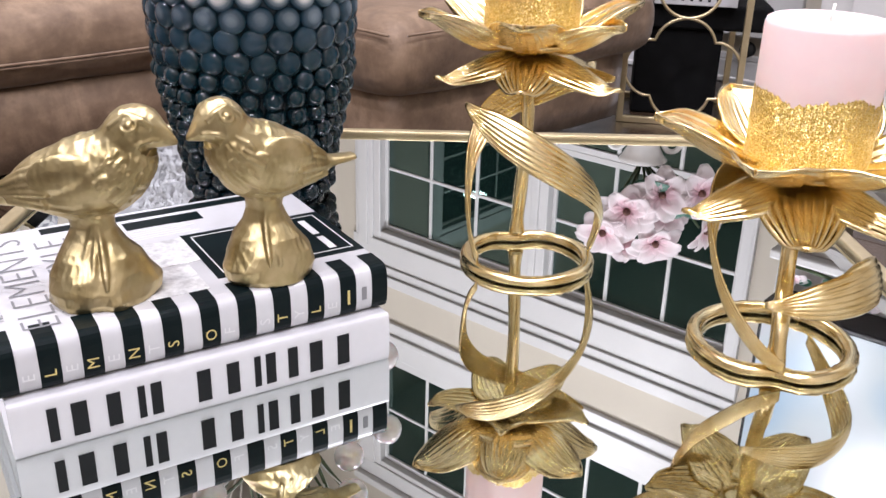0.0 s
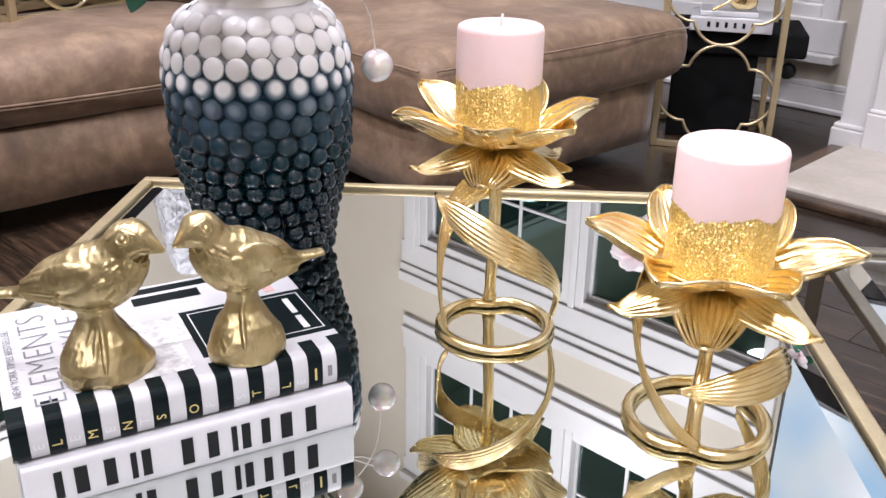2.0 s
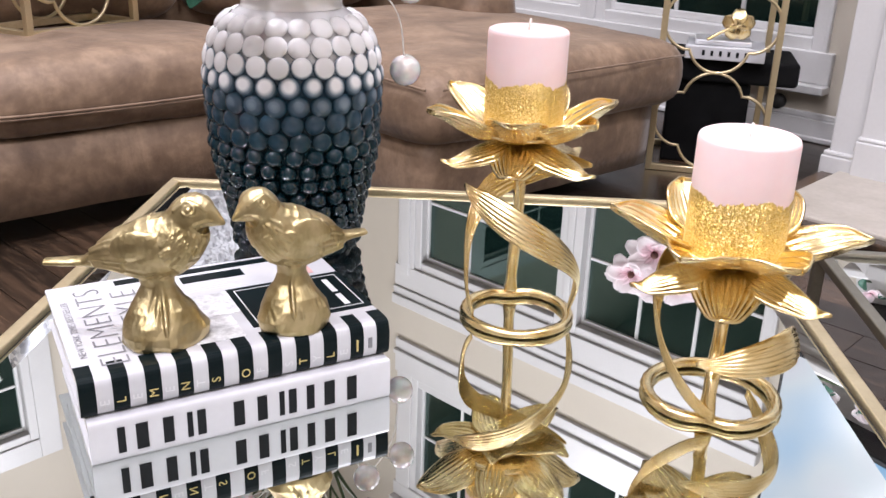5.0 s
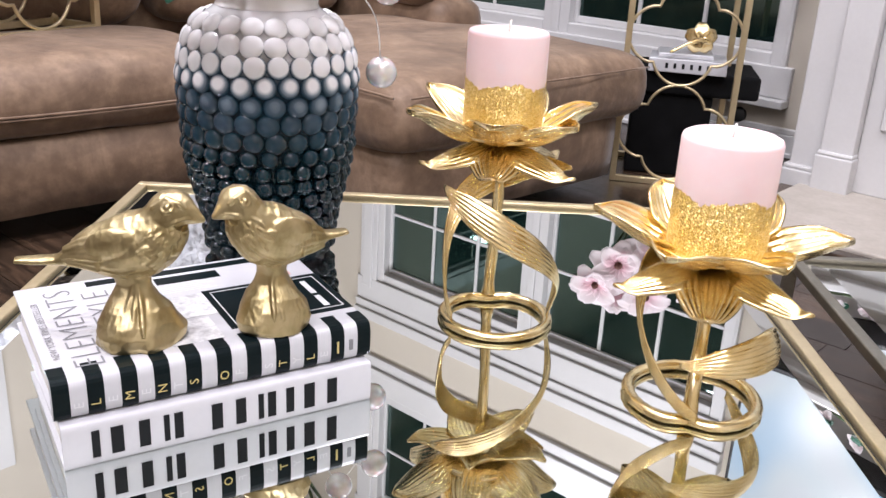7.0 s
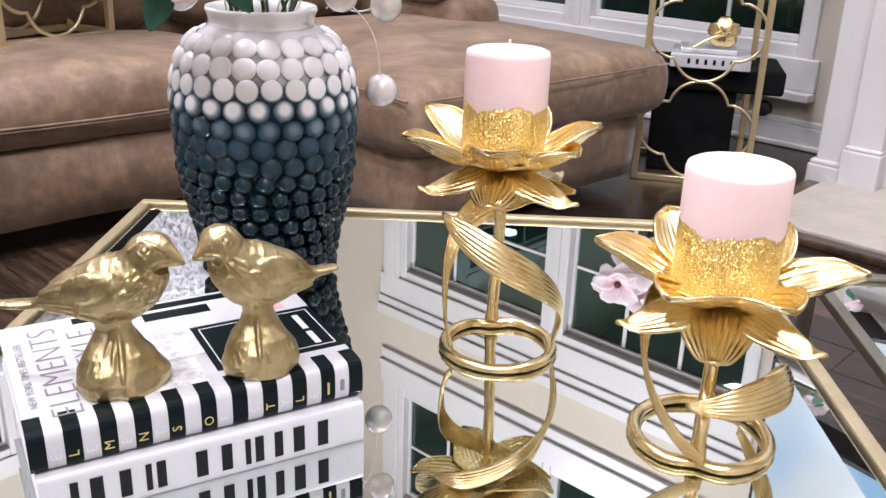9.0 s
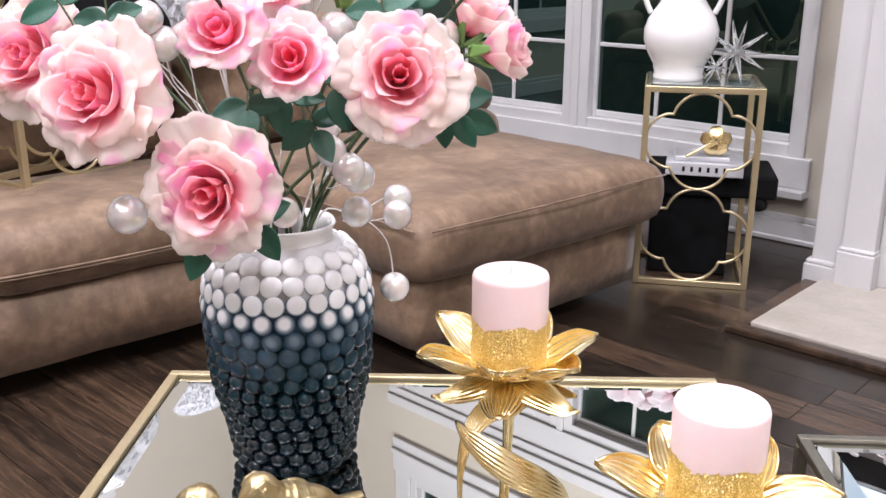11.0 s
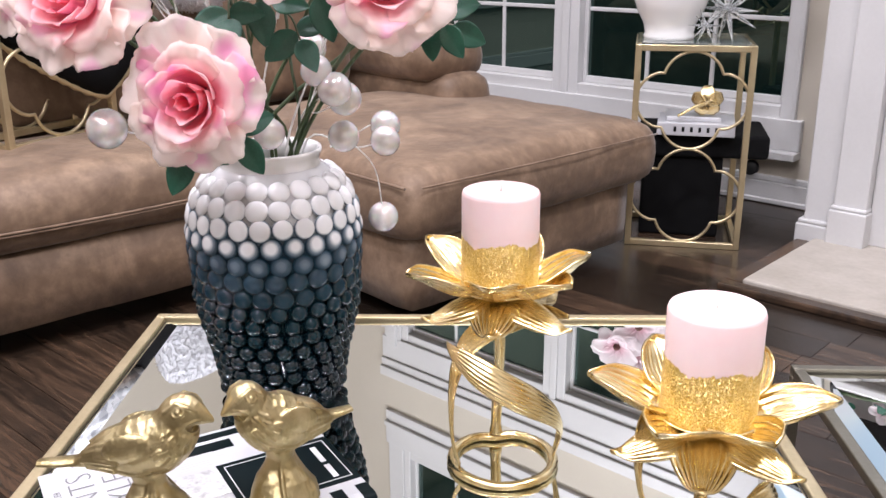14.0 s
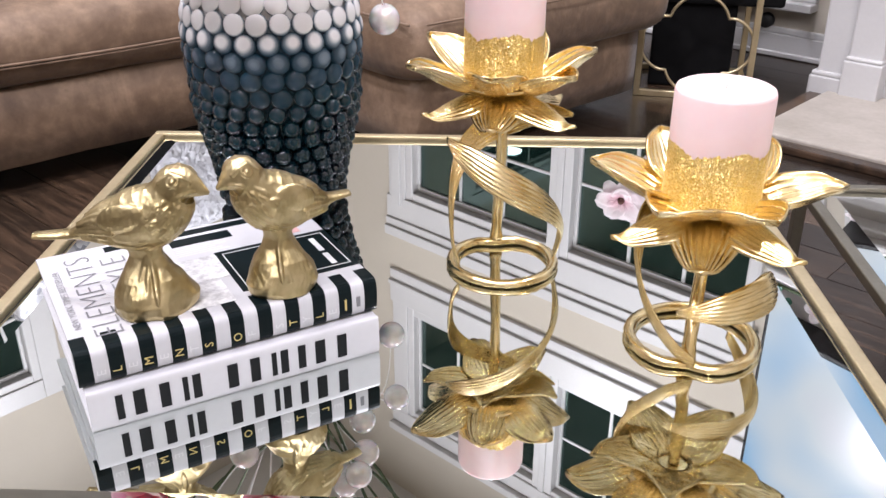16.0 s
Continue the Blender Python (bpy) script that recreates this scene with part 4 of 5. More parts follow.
# ---- candle holders ----
def leaf_ribbon(bm, centre, keys, width, thick=0.0016, n=44):
    """A ribbed leaf that winds round an upright axis: keys are rows of angle, radius, height, width and lean."""
    ks = np.array(keys, float)

    def at(u):
        j = min(int(u * (len(ks) - 1)), len(ks) - 2)
        f = u * (len(ks) - 1) - j
        p0, p1 = ks[max(j - 1, 0)], ks[j]
        p2, p3 = ks[j + 1], ks[min(j + 2, len(ks) - 1)]
        return 0.5 * (2 * p1 + (p2 - p0) * f + (2 * p0 - 5 * p1 + 4 * p2 - p3) * f * f + (3 * p1 - p0 - 3 * p2 + p3) * f ** 3)

    def fn(u, v):
        a, r, z, w, lean = at(u)
        s = 2 * v - 1
        ang, ln = radians(a), radians(lean)
        out = Vector((math.cos(ang), math.sin(ang), 0))
        across = Vector((0, 0, 1)) * math.cos(ln) + out * math.sin(ln)
        rib = 0.0006 * math.cos(s * 22) * min(1, w / 0.01)
        return Vector((centre[0], centre[1], 0)) + out * (r + rib - 0.12 * w * s * s) + Vector((0, 0, z)) + across * (s * w * width / 2)

    return sheet(bm, fn, n, 28, thick)


def flower_petal(bm, ang, r0, r1, wide, rise, curl, cup, thick=0.0024, z0=0.0, tip=0.0, pointed=False):
    ca, sa = math.cos(radians(ang)), math.sin(radians(ang))

    def fn(u, v):
        s = 2 * v - 1
        w = wide * min(1.0, 0.36 + 1.28 * u) * max(0.0025, 1 - max(0.0, (u - 0.5) / 0.5) ** 2.2) ** 0.62
        if pointed:
            w = wide * min(1.0, 0.55 + 1.5 * u) * max(0.012, 1 - u ** 2.3) ** 0.9
        r = r0 + (r1 - r0) * (u - 0.06 * u * u)
        k = max(0.0, (u - 0.30) / 0.70)
        z = z0 + rise * (k ** 1.25 if rise > 0 else u ** 1.3) - curl * smoothstep(0.82, 1.0, u) + cup * s * s * math.sin(math.pi * min(1.0, 0.15 + 0.75 * u)) + tip * smoothstep(0.85, 1.0, u)
        z += 0.0009 * math.cos(s * 34) * math.sin(math.pi * min(1, u * 1.05))
        y = s * w / 2
        r -= 0.16 * s * s * w
        return (r * ca - y * sa, r * sa + y * ca, z)

    return sheet(bm, fn, 18, 44, thick)


def holder(name, label, centre, ring_c, ring_r, z_flower, upper, lower, ribbons, scale=1.0):
    """A gold candle holder: ring foot, stem, two winding leaves and a flower cup with raised and drooping petals."""
    h = thing(name, label, "candle holder", Matrix.Translation((*centre, TOP)), "candle holders")
    zf = z_flower - TOP
    rc = (ring_c[0] - centre[0], ring_c[1] - centre[1])
    dent = math.atan2(-rc[1], -rc[0])
    pts = []
    for k in range(64):
        a = 2 * math.pi * k / 64
        off = (a - dent + math.pi) % (2 * math.pi) - math.pi
        r = ring_r * (1 - 0.15 * math.exp(-(off / 0.30) ** 2))
        pts.append((rc[0] + r * math.cos(a), rc[1] + r * math.sin(a), 0.0064 + 0.0004 * math.sin(5 * a)))
    bar = tube(bmesh.new(), pts, [0.0061 + 0.0004 * math.sin(3 * k) for k in range(64)], 14, closed=True)
    for v in bar.verts:
        v.co.z = max(0.0003, (v.co.z if v.co.z > 0.0064 else 0.0064 - (0.0064 - v.co.z) * 0.45) - 0.0030)
    part("ring_foot", bar, M["gold"], h)
    stem_foot = (rc[0] + ring_r * 0.86 * math.cos(dent), rc[1] + ring_r * 0.86 * math.sin(dent), 0.010)
    part("stem", tube(bmesh.new(), curve_pts([stem_foot, (stem_foot[0] * 0.8, stem_foot[1] * 0.8, 0.035), (0.001, 0.0, zf * 0.55), (0, 0, zf - 0.002)], 6),
                      [0.0062 + 0.0016 * math.exp(-k / 2) + 0.0003 * math.sin(k) for k in range(19)], 12), M["gold"], h)
    for keys, width in ribbons:
        part("leaf", leaf_ribbon(bmesh.new(), rc, keys, width), M["gold"], h, "ribbed winding leaf")
    part("cup", lathe(bmesh.new(), [(0.0, zf - 0.004), (0.020, zf - 0.002), (0.042, zf + 0.003), (0.050, zf + 0.008), (0.048, zf + 0.009), (0.040, zf + 0.0055), (0.0, zf + 0.004)], 40), M["gold"], h)
    for k, (a, f, up) in enumerate(upper):
        part("upper_petal", flower_petal(bmesh.new(), a, 0.016 * scale, 0.101 * scale * f, 0.066 * scale, 0.044 * scale * up, 0.004, 0.013, z0=zf + 0.001 * (k % 2)), M["gold"], h)
    for k, (a, f) in enumerate(lower):
        part("lower_petal", flower_petal(bmesh.new(), a, 0.014 * scale, 0.090 * scale * f, 0.064 * scale, -0.027 * scale, -0.004, -0.007, z0=zf - 0.003 - 0.001 * (k % 2), tip=0.003, pointed=True), M["gold"], h)
    return h


def candle(m, r, height, label):
    """A pillar candle whose lower half is dipped in glitter along a wavy line."""
    c = thing("pillar_candle", label, "candle", m, "pillar candles")
    wax = part("wax", lathe(bmesh.new(), [(0.0, 0.0), (r - 0.001, 0.0), (r, 0.002), (r, height - 0.005), (r - 0.0012, height - 0.0015), (r - 0.004, height), (r * 0.7, height - 0.0008),
                                    (r * 0.3, height - 0.0016), (0.0, height - 0.002)], 72), M["wax"], c, auto=60)
    part("wick", tube(bmesh.new(), [(0, 0, height - 0.004), (0.0004, 0, height + 0.004), (0.0012, 0.0004, height + 0.0095)], 0.0011, 8), M["wick"], wax, "short white wick")
    bm = bmesh.new()
    seg = 288
    lo, hi, mid = [], [], []
    for k in range(seg):
        a = 2 * math.pi * k / seg
        edge = height * 0.525 + 0.0028 * math.sin(4 * a + 1.0) + 0.0012 * math.sin(9 * a) + 0.0022 * noise.noise((math.cos(a) * 9, math.sin(a) * 9, height * 50))
        edge += 0.0016 * noise.noise((math.cos(a) * 60, math.sin(a) * 60, 3)) + random.uniform(-0.0009, 0.0009)
        ro = r + 0.0003
        lo.append(bm.verts.new((ro * math.cos(a), ro * math.sin(a), 0.0005)))
        mid.append(bm.verts.new((ro * math.cos(a), ro * math.sin(a), edge - 0.001)))
        hi.append(bm.verts.new(((r - 0.0004) * math.cos(a), (r - 0.0004) * math.sin(a), edge)))
    for p, q in ((lo, mid), (mid, hi)):
        for k in range(seg):
            bm.faces.new((p[k], p[(k + 1) % seg], q[(k + 1) % seg], q[k]))
    part("glitter_coat", bm, M["glitter"], wax, "wavy band of gold glitter")
    return c


CB, CA = (0.118, 0.920), (0.3045, 0.7306)
ZB, ZA = 0.640, 0.594
hb, ha = ZB - TOP, ZA - TOP
holder("candle_holder", "tall gold lotus candle holder with winding leaves", CB, (0.124, 0.884), 0.0555, ZB,
       [(262, 0.82, 0.72), (320, 0.98, 0.68), (2, 1.0, 0.98), (70, 0.95, 1.05), (146, 1.04, 1.0), (207, 1.12, 0.80)], [(262, 0.88), (326, 1.06), (40, 1.0), (112, 0.9), (198, 1.02)],
       [([(215, 0.056, 0.012, 0.007, 0), (200, 0.058, 0.035, 0.012, 5), (180, 0.058, 0.085, 0.018, 15), (150, 0.053, 0.124, 0.026, 25), (112, 0.046, 0.145, 0.030, 25),
          (72, 0.046, 0.156, 0.030, 20), (40, 0.056, 0.164, 0.020, 15), (14, 0.070, 0.168, 0.003, 10)], 1.0),
        ([(2, 0.056, 0.012, 0.010, 0), (-3, 0.060, 0.028, 0.018, 0), (-12, 0.064, 0.056, 0.030, -10), (-40, 0.062, 0.086, 0.036, -20), (-80, 0.060, 0.112, 0.036, -25),
          (-125, 0.060, 0.135, 0.028, -20), (-165, 0.063, 0.150, 0.003, -10)], 1.0)])
holder("candle_holder", "shorter gold lotus candle holder with winding leaves", CA, (0.306, 0.7365), 0.0580, ZA,
       [(-6, 1.12, 0.60), (52, 0.98, 0.90), (112, 0.96, 0.92), (170, 1.07, 0.72), (232, 0.92, 0.5), (292, 0.92, 0.5)], [(194, 1.0), (257, 0.98), (320, 1.05), (40, 1.0), (118, 0.92)],
       [([(262, 0.058, 0.011, 0.008, 0), (240, 0.060, 0.026, 0.014, 5), (212, 0.064, 0.060, 0.018, 10), (192, 0.064, 0.095, 0.022, 15), (165, 0.056, 0.122, 0.026, 22),
          (130, 0.046, 0.136, 0.022, 22), (95, 0.045, 0.142, 0.004, 15)], 1.0),
        ([(40, 0.056, 0.011, 0.009, 0), (32, 0.062, 0.026, 0.016, 0), (16, 0.068, 0.050, 0.028, -5), (-12, 0.068, 0.066, 0.034, -12), (-45, 0.062, 0.068, 0.034, -18),
          (-85, 0.058, 0.064, 0.024, -15), (-118, 0.060, 0.060, 0.003, -8)], 1.0)], 1.04)
candle(Matrix.Translation((CB[0], CB[1], ZB + 0.0052)), 0.0412, 0.107, "pink pillar candle dipped in gold glitter, on the tall holder")
candle(Matrix.Translation((CA[0], CA[1], ZA + 0.0052)), 0.0417, 0.102, "pink pillar candle dipped in gold glitter, on the short holder")


# ---- beaded vase ----
VASE = (-0.157, 1.050)
PROFILE = [(0.066, 0.000), (0.070, 0.004), (0.0715, 0.030), (0.0785, 0.068), (0.088, 0.106), (0.0955, 0.145), (0.1000, 0.183), (0.1015, 0.216), (0.098, 0.248), (0.087, 0.274),
           (0.071, 0.291), (0.061, 0.298)]


def vase_radius(z):
    for (r0, z0), (r1, z1) in zip(PROFILE, PROFILE[1:]):
        if z <= z1:
            return r0 + (r1 - r0) * (z - z0) / (z1 - z0), (r1 - r0) / (z1 - z0)
    return PROFILE[-1][0], -1.0


vase = thing("beaded_vase", "ceramic vase studded with round beads, white running into navy", "vase", Matrix.Translation((*VASE, TOP)))
rim = [(0.058, 0.302), (0.0595, 0.309), (0.062, 0.314), (0.0605, 0.3175), (0.057, 0.315), (0.054, 0.307), (0.053, 0.295), (0.066, 0.27), (0.078, 0.23), (0.060, 0.05), (0.0, 0.04)]
part("body", lathe(bmesh.new(), [(0.0, 0.0), *[(r_ - 0.003, z_) for r_, z_ in PROFILE]], 72), M["glaze_body"], vase)
part("lip", lathe(bmesh.new(), [(0.060, 0.2975), *rim], 72), M["ceramic_white"], vase, "smooth white lip")
stud = bmesh.new()
bmesh.ops.create_uvsphere(stud, u_segments=16, v_segments=10, radius=1.0)
bmesh.ops.delete(stud, geom=[v for v in stud.verts if v.co.z < -0.3], context="VERTS")
stud_mesh = bpy.data.meshes.new("stud")
stud.to_mesh(stud_mesh)
stud.free()
stud_mesh.materials.append(M["glaze"])
stud_mesh.polygons.foreach_set("use_smooth", [True] * len(stud_mesh.polygons))
rest = bmesh.new()
z, row = 0.016, 0
while z < 0.2945:
    r, slope = vase_radius(z)
    grow = smoothstep(0.13, 0.17, z)
    size = 0.0108 + 0.0016 * grow - 0.0010 * smoothstep(0.03, 0.0, z)
    count = max(8, int(2 * math.pi * r / (size * 1.99)))
    for k in range(count):
        a = 2 * math.pi * (k + 0.5 * (row % 2)) / count + 0.03 * math.sin(row * 2.3)
        n = Vector((math.cos(a), math.sin(a), -slope)).normalized()
        s = size * random.uniform(0.96, 1.03)
        m = Matrix.Translation((r * math.cos(a), r * math.sin(a), z + random.uniform(-0.0008, 0.0008))) @ n.to_track_quat("Z", "Y").to_matrix().to_4x4()
        s *= 1.0 + 0.07 * grow
        m = m @ Matrix.Diagonal((s, s, 0.0108 - 0.0044 * grow, 1))
        if math.sin(a) < 0.2:
            share("bead", stud_mesh, vase, m)
        else:
            extra = bmesh.ops.create_uvsphere(rest, u_segments=8, v_segments=6, radius=1.0)["verts"]
            bmesh.ops.transform(rest, matrix=m, verts=extra)
    z += size * 1.69 / math.hypot(1, slope)
    row += 1
tagged(part("far_beads", rest, M["glaze"], vase), kind="stuff")


# ---- flowers in the beaded vase ----
NECK = Vector((VASE[0], VASE[1], TOP + 0.312))


def rose_petals(kind):
    """Petals of one bloom of outer radius 1 that faces +z, a mesh each. kind: 0 wide open, 1 half open, 2 bud, 3 cupped.

    A layer is petal count, rim radius, rim height, half angle, how far the rim rolls out and how much it ruffles."""
    rnd = random.Random(11 + kind)
    layers = [[(2, 0.11, 0.40, 1.9, 0.02, 0.2), (3, 0.25, 0.46, 1.40, 0.05, 0.4), (4, 0.43, 0.44, 1.10, 0.10, 0.8),
               (5, 0.74, 0.26, 0.86, 0.14, 1.2), (6, 1.05, 0.0, 0.78, 0.08, 1.5)],
              [(3, 0.13, 0.80, 1.9, 0.03, 0.3), (3, 0.27, 0.86, 1.3, 0.06, 0.5), (4, 0.44, 0.84, 1.0, 0.10, 0.8), (5, 0.70, 0.66, 0.85, 0.12, 1.2)],
              [(3, 0.14, 1.30, 1.9, 0.0, 0.2), (4, 0.26, 1.25, 1.3, 0.03, 0.3), (3, 0.40, 1.05, 1.1, 0.08, 0.6)],
              [(2, 0.15, 0.46, 1.9, 0.02, 0.2), (3, 0.34, 0.54, 1.40, 0.06, 0.4), (4, 0.60, 0.52, 1.10, 0.12, 0.8), (5, 0.94, 0.26, 0.84, 0.12, 1.0)]][kind]
    meshes = []
    for li, (n, rim, top, half, roll, frill) in enumerate(layers):
        steep = 1 - smoothstep(0.45, 0.95, rim) * (0.8 if kind in (0, 3) else 0.3)
        for k in range(n):
            a0 = 2 * math.pi * (k + 0.41 * li) / n + rnd.uniform(-0.16, 0.16)
            jr, jz, ph = rnd.uniform(0.90, 1.06), rnd.uniform(-0.05, 0.05), rnd.uniform(0, 50)
            notch, lean = rnd.uniform(0.0, 0.07), rnd.uniform(-0.10, 0.10)

            def fn(u, v):
                s = 2 * v - 1
                edge = 1 - 0.20 * abs(s) ** 2.6 - notch * math.exp(-((s - lean * 3) / 0.22) ** 2) + 0.050 * frill * noise.noise((s * 4.0 + ph, ph, 0.3)) + 0.016 * frill * noise.noise((s * 13 + ph, ph, 2.3))
                h = u * edge
                ang = a0 + s * half * (0.30 + 0.70 * math.sin(math.pi * min(0.5, 0.14 + 0.60 * u)))
                full = math.sin(math.pi / 2 * min(1.0, h * 1.22)) ** 0.85
                r = 0.05 + (rim * jr - 0.05) * (steep * full + (1 - steep) * h ** 0.85)
                r += 0.07 * rim * s * (1 if k % 2 else -1) * (0.35 + 0.65 * steep)
                rise = steep * h + (1 - steep) * math.sin(math.pi / 2 * min(1.0, h * 1.5)) ** 0.7
                z = -0.42 + (top + jz + 0.42) * rise
                over = max(0.0, (h - 0.74) / 0.26) ** 2
                r += roll * over
                z -= roll * over * 0.7
                soft = noise.noise((math.cos(ang) * 1.7 + ph, math.sin(ang) * 1.7, h * 1.1)) * 0.22 * h * h * (0.25 + rim)
                wave = 0.075 * frill * noise.noise((s * 3.6 + ph, h * 1.5, ph * 0.7)) * smoothstep(0.45, 1.0, h)
                z += soft + wave * 1.2
                r += soft * 0.4 + wave * 0.5
                return (r * math.cos(ang), r * math.sin(ang), z)

            me = bpy.data.meshes.new("petal")
            bm = sheet(bmesh.new(), fn, 16, 36, 0.0025)
            bm.to_mesh(me)
            bm.free()
            me.polygons.foreach_set("use_smooth", [True] * len(me.polygons))
            meshes.append(me)
    return meshes


def leaf_mesh():
    def fn(u, v):
        s = 2 * v - 1
        w = 0.33 * max(0.004, math.sin(math.pi * u ** 0.80)) ** 0.75 * (1 + 0.07 * ((u * 15) % 1.0 - 0.5))
        vein = 0.007 * math.cos((u * 9 - abs(s) * 1.6) * 2 * math.pi) * (1 - abs(s)) * abs(s) * 4
        return (u, s * w, 0.22 * abs(s) * w - 0.18 * u * u + vein)

    bm = sheet(bmesh.new(), fn, 30, 10, 0.010)
    me = bpy.data.meshes.new("leaf")
    bm.to_mesh(me)
    bm.free()
    me.materials.append(M["leaf"])
    me.polygons.foreach_set("use_smooth", [True] * len(me.polygons))
    return me


def sepal_mesh():
    def fn(u, v):
        s = 2 * v - 1
        w = 0.16 * (1 - u ** 1.6) + 0.004
        return (0.10 + 0.34 * math.sin(u * 2.0), s * w, -0.5 + 0.85 * u - 0.25 * u ** 3)

    bm = sheet(bmesh.new(), fn, 8, 4, 0.015)
    me = bpy.data.meshes.new("sepal")
    bm.to_mesh(me)
    bm.free()
    me.materials.append(M["leaf_light"])
    me.polygons.foreach_set("use_smooth", [True] * len(me.polygons))
    return me


PETALS = {}
for kind in range(4):
    for look_ in ("rose", "rose_pale"):
        PETALS[kind, look_] = []
        for me in rose_petals(kind):
            me.materials.append(M[look_])
            PETALS[kind, look_].append(me)
LEAF, SEPAL = leaf_mesh(), sepal_mesh()


def aim(p, n, spin=0.0):
    return Matrix.Translation(p) @ Vector(n).normalized().to_track_quat("Z", "Y").to_matrix().to_4x4() @ Matrix.Rotation(radians(spin), 4, "Z")


def leaf_spray(parent, base, tip, size, rnd):
    """A twig with three leaves: one at its tip and a pair below."""
    base, tip = Vector(base), Vector(tip)
    twig = part("twig", tube(bmesh.new(), curve_pts([base, (base + tip) / 2 + Vector((0, 0, 0.006)), tip], 4), 0.0011, 6), M["stem"], parent)
    d = (tip - base).normalized()
    side = d.cross(Vector((0, -1, 0.3))).normalized()
    for q, dirn in ((tip, d), (base.lerp(tip, 0.72), (d * 0.25 + side).normalized()), (base.lerp(tip, 0.70), (d * 0.25 - side).normalized())):
        face = Vector((rnd.uniform(-0.35, 0.35), -1, rnd.uniform(0.1, 0.7)))
        y = face.cross(dirn).normalized()
        z_ = dirn.cross(y).normalized()
        m = Matrix((dirn, y, z_)).transposed().to_4x4()
        m.translation = q
        share("leaf", LEAF, twig, m @ Matrix.Scale(size * rnd.uniform(0.85, 1.1), 4))


def rose(name, label, p, radius, n, kind, look_, leaves, spin, seed):
    rnd = random.Random(seed)
    p, n = Vector(p), Vector(n).normalized()
    r = thing(name, label, "flower", Matrix.Identity(4), "roses in the vase")
    m = aim(p, n, spin) @ Matrix.Scale(radius * 0.95, 4)
    for me in PETALS[kind, look_]:
        share("petal", me, r, m)
    for k in range(5):
        share("sepal", SEPAL, r, m @ Matrix.Translation((0, 0, -0.05 if kind in (1, 2) else -0.30)) @ Matrix.Rotation(2 * math.pi * k / 5 + 0.3, 4, "Z") @ Matrix.Diagonal((1, 1, 1.25 if kind in (1, 2) else 0.7, 1)))
    back = p - n * radius * 0.45
    a = random.Random(seed + 99).uniform(0, 6.3)
    mouth = NECK + Vector((0.033 * math.cos(a), 0.033 * math.sin(a), 0))
    inside = Vector((VASE[0] - 0.03 * math.cos(a), VASE[1] - 0.03 * math.sin(a), TOP + 0.07))
    bend = back - n * 0.035 + Vector((0, 0, -0.012))
    high = mouth.lerp(bend, 0.55) + Vector((0, 0.055 if kind in (1, 2) else 0.0, 0.02))
    path = curve_pts([inside, mouth, high, bend, back], 6)
    part("stem", tube(bmesh.new(), path, 0.0024 if kind < 2 else 0.0018, 8), M["stem"], r)
    for q in leaves:
        q = Vector(q)
        near = min(path[8:], key=lambda v: (v - q).length)
        leaf_spray(r, near, q, 0.040, rnd)
    return r


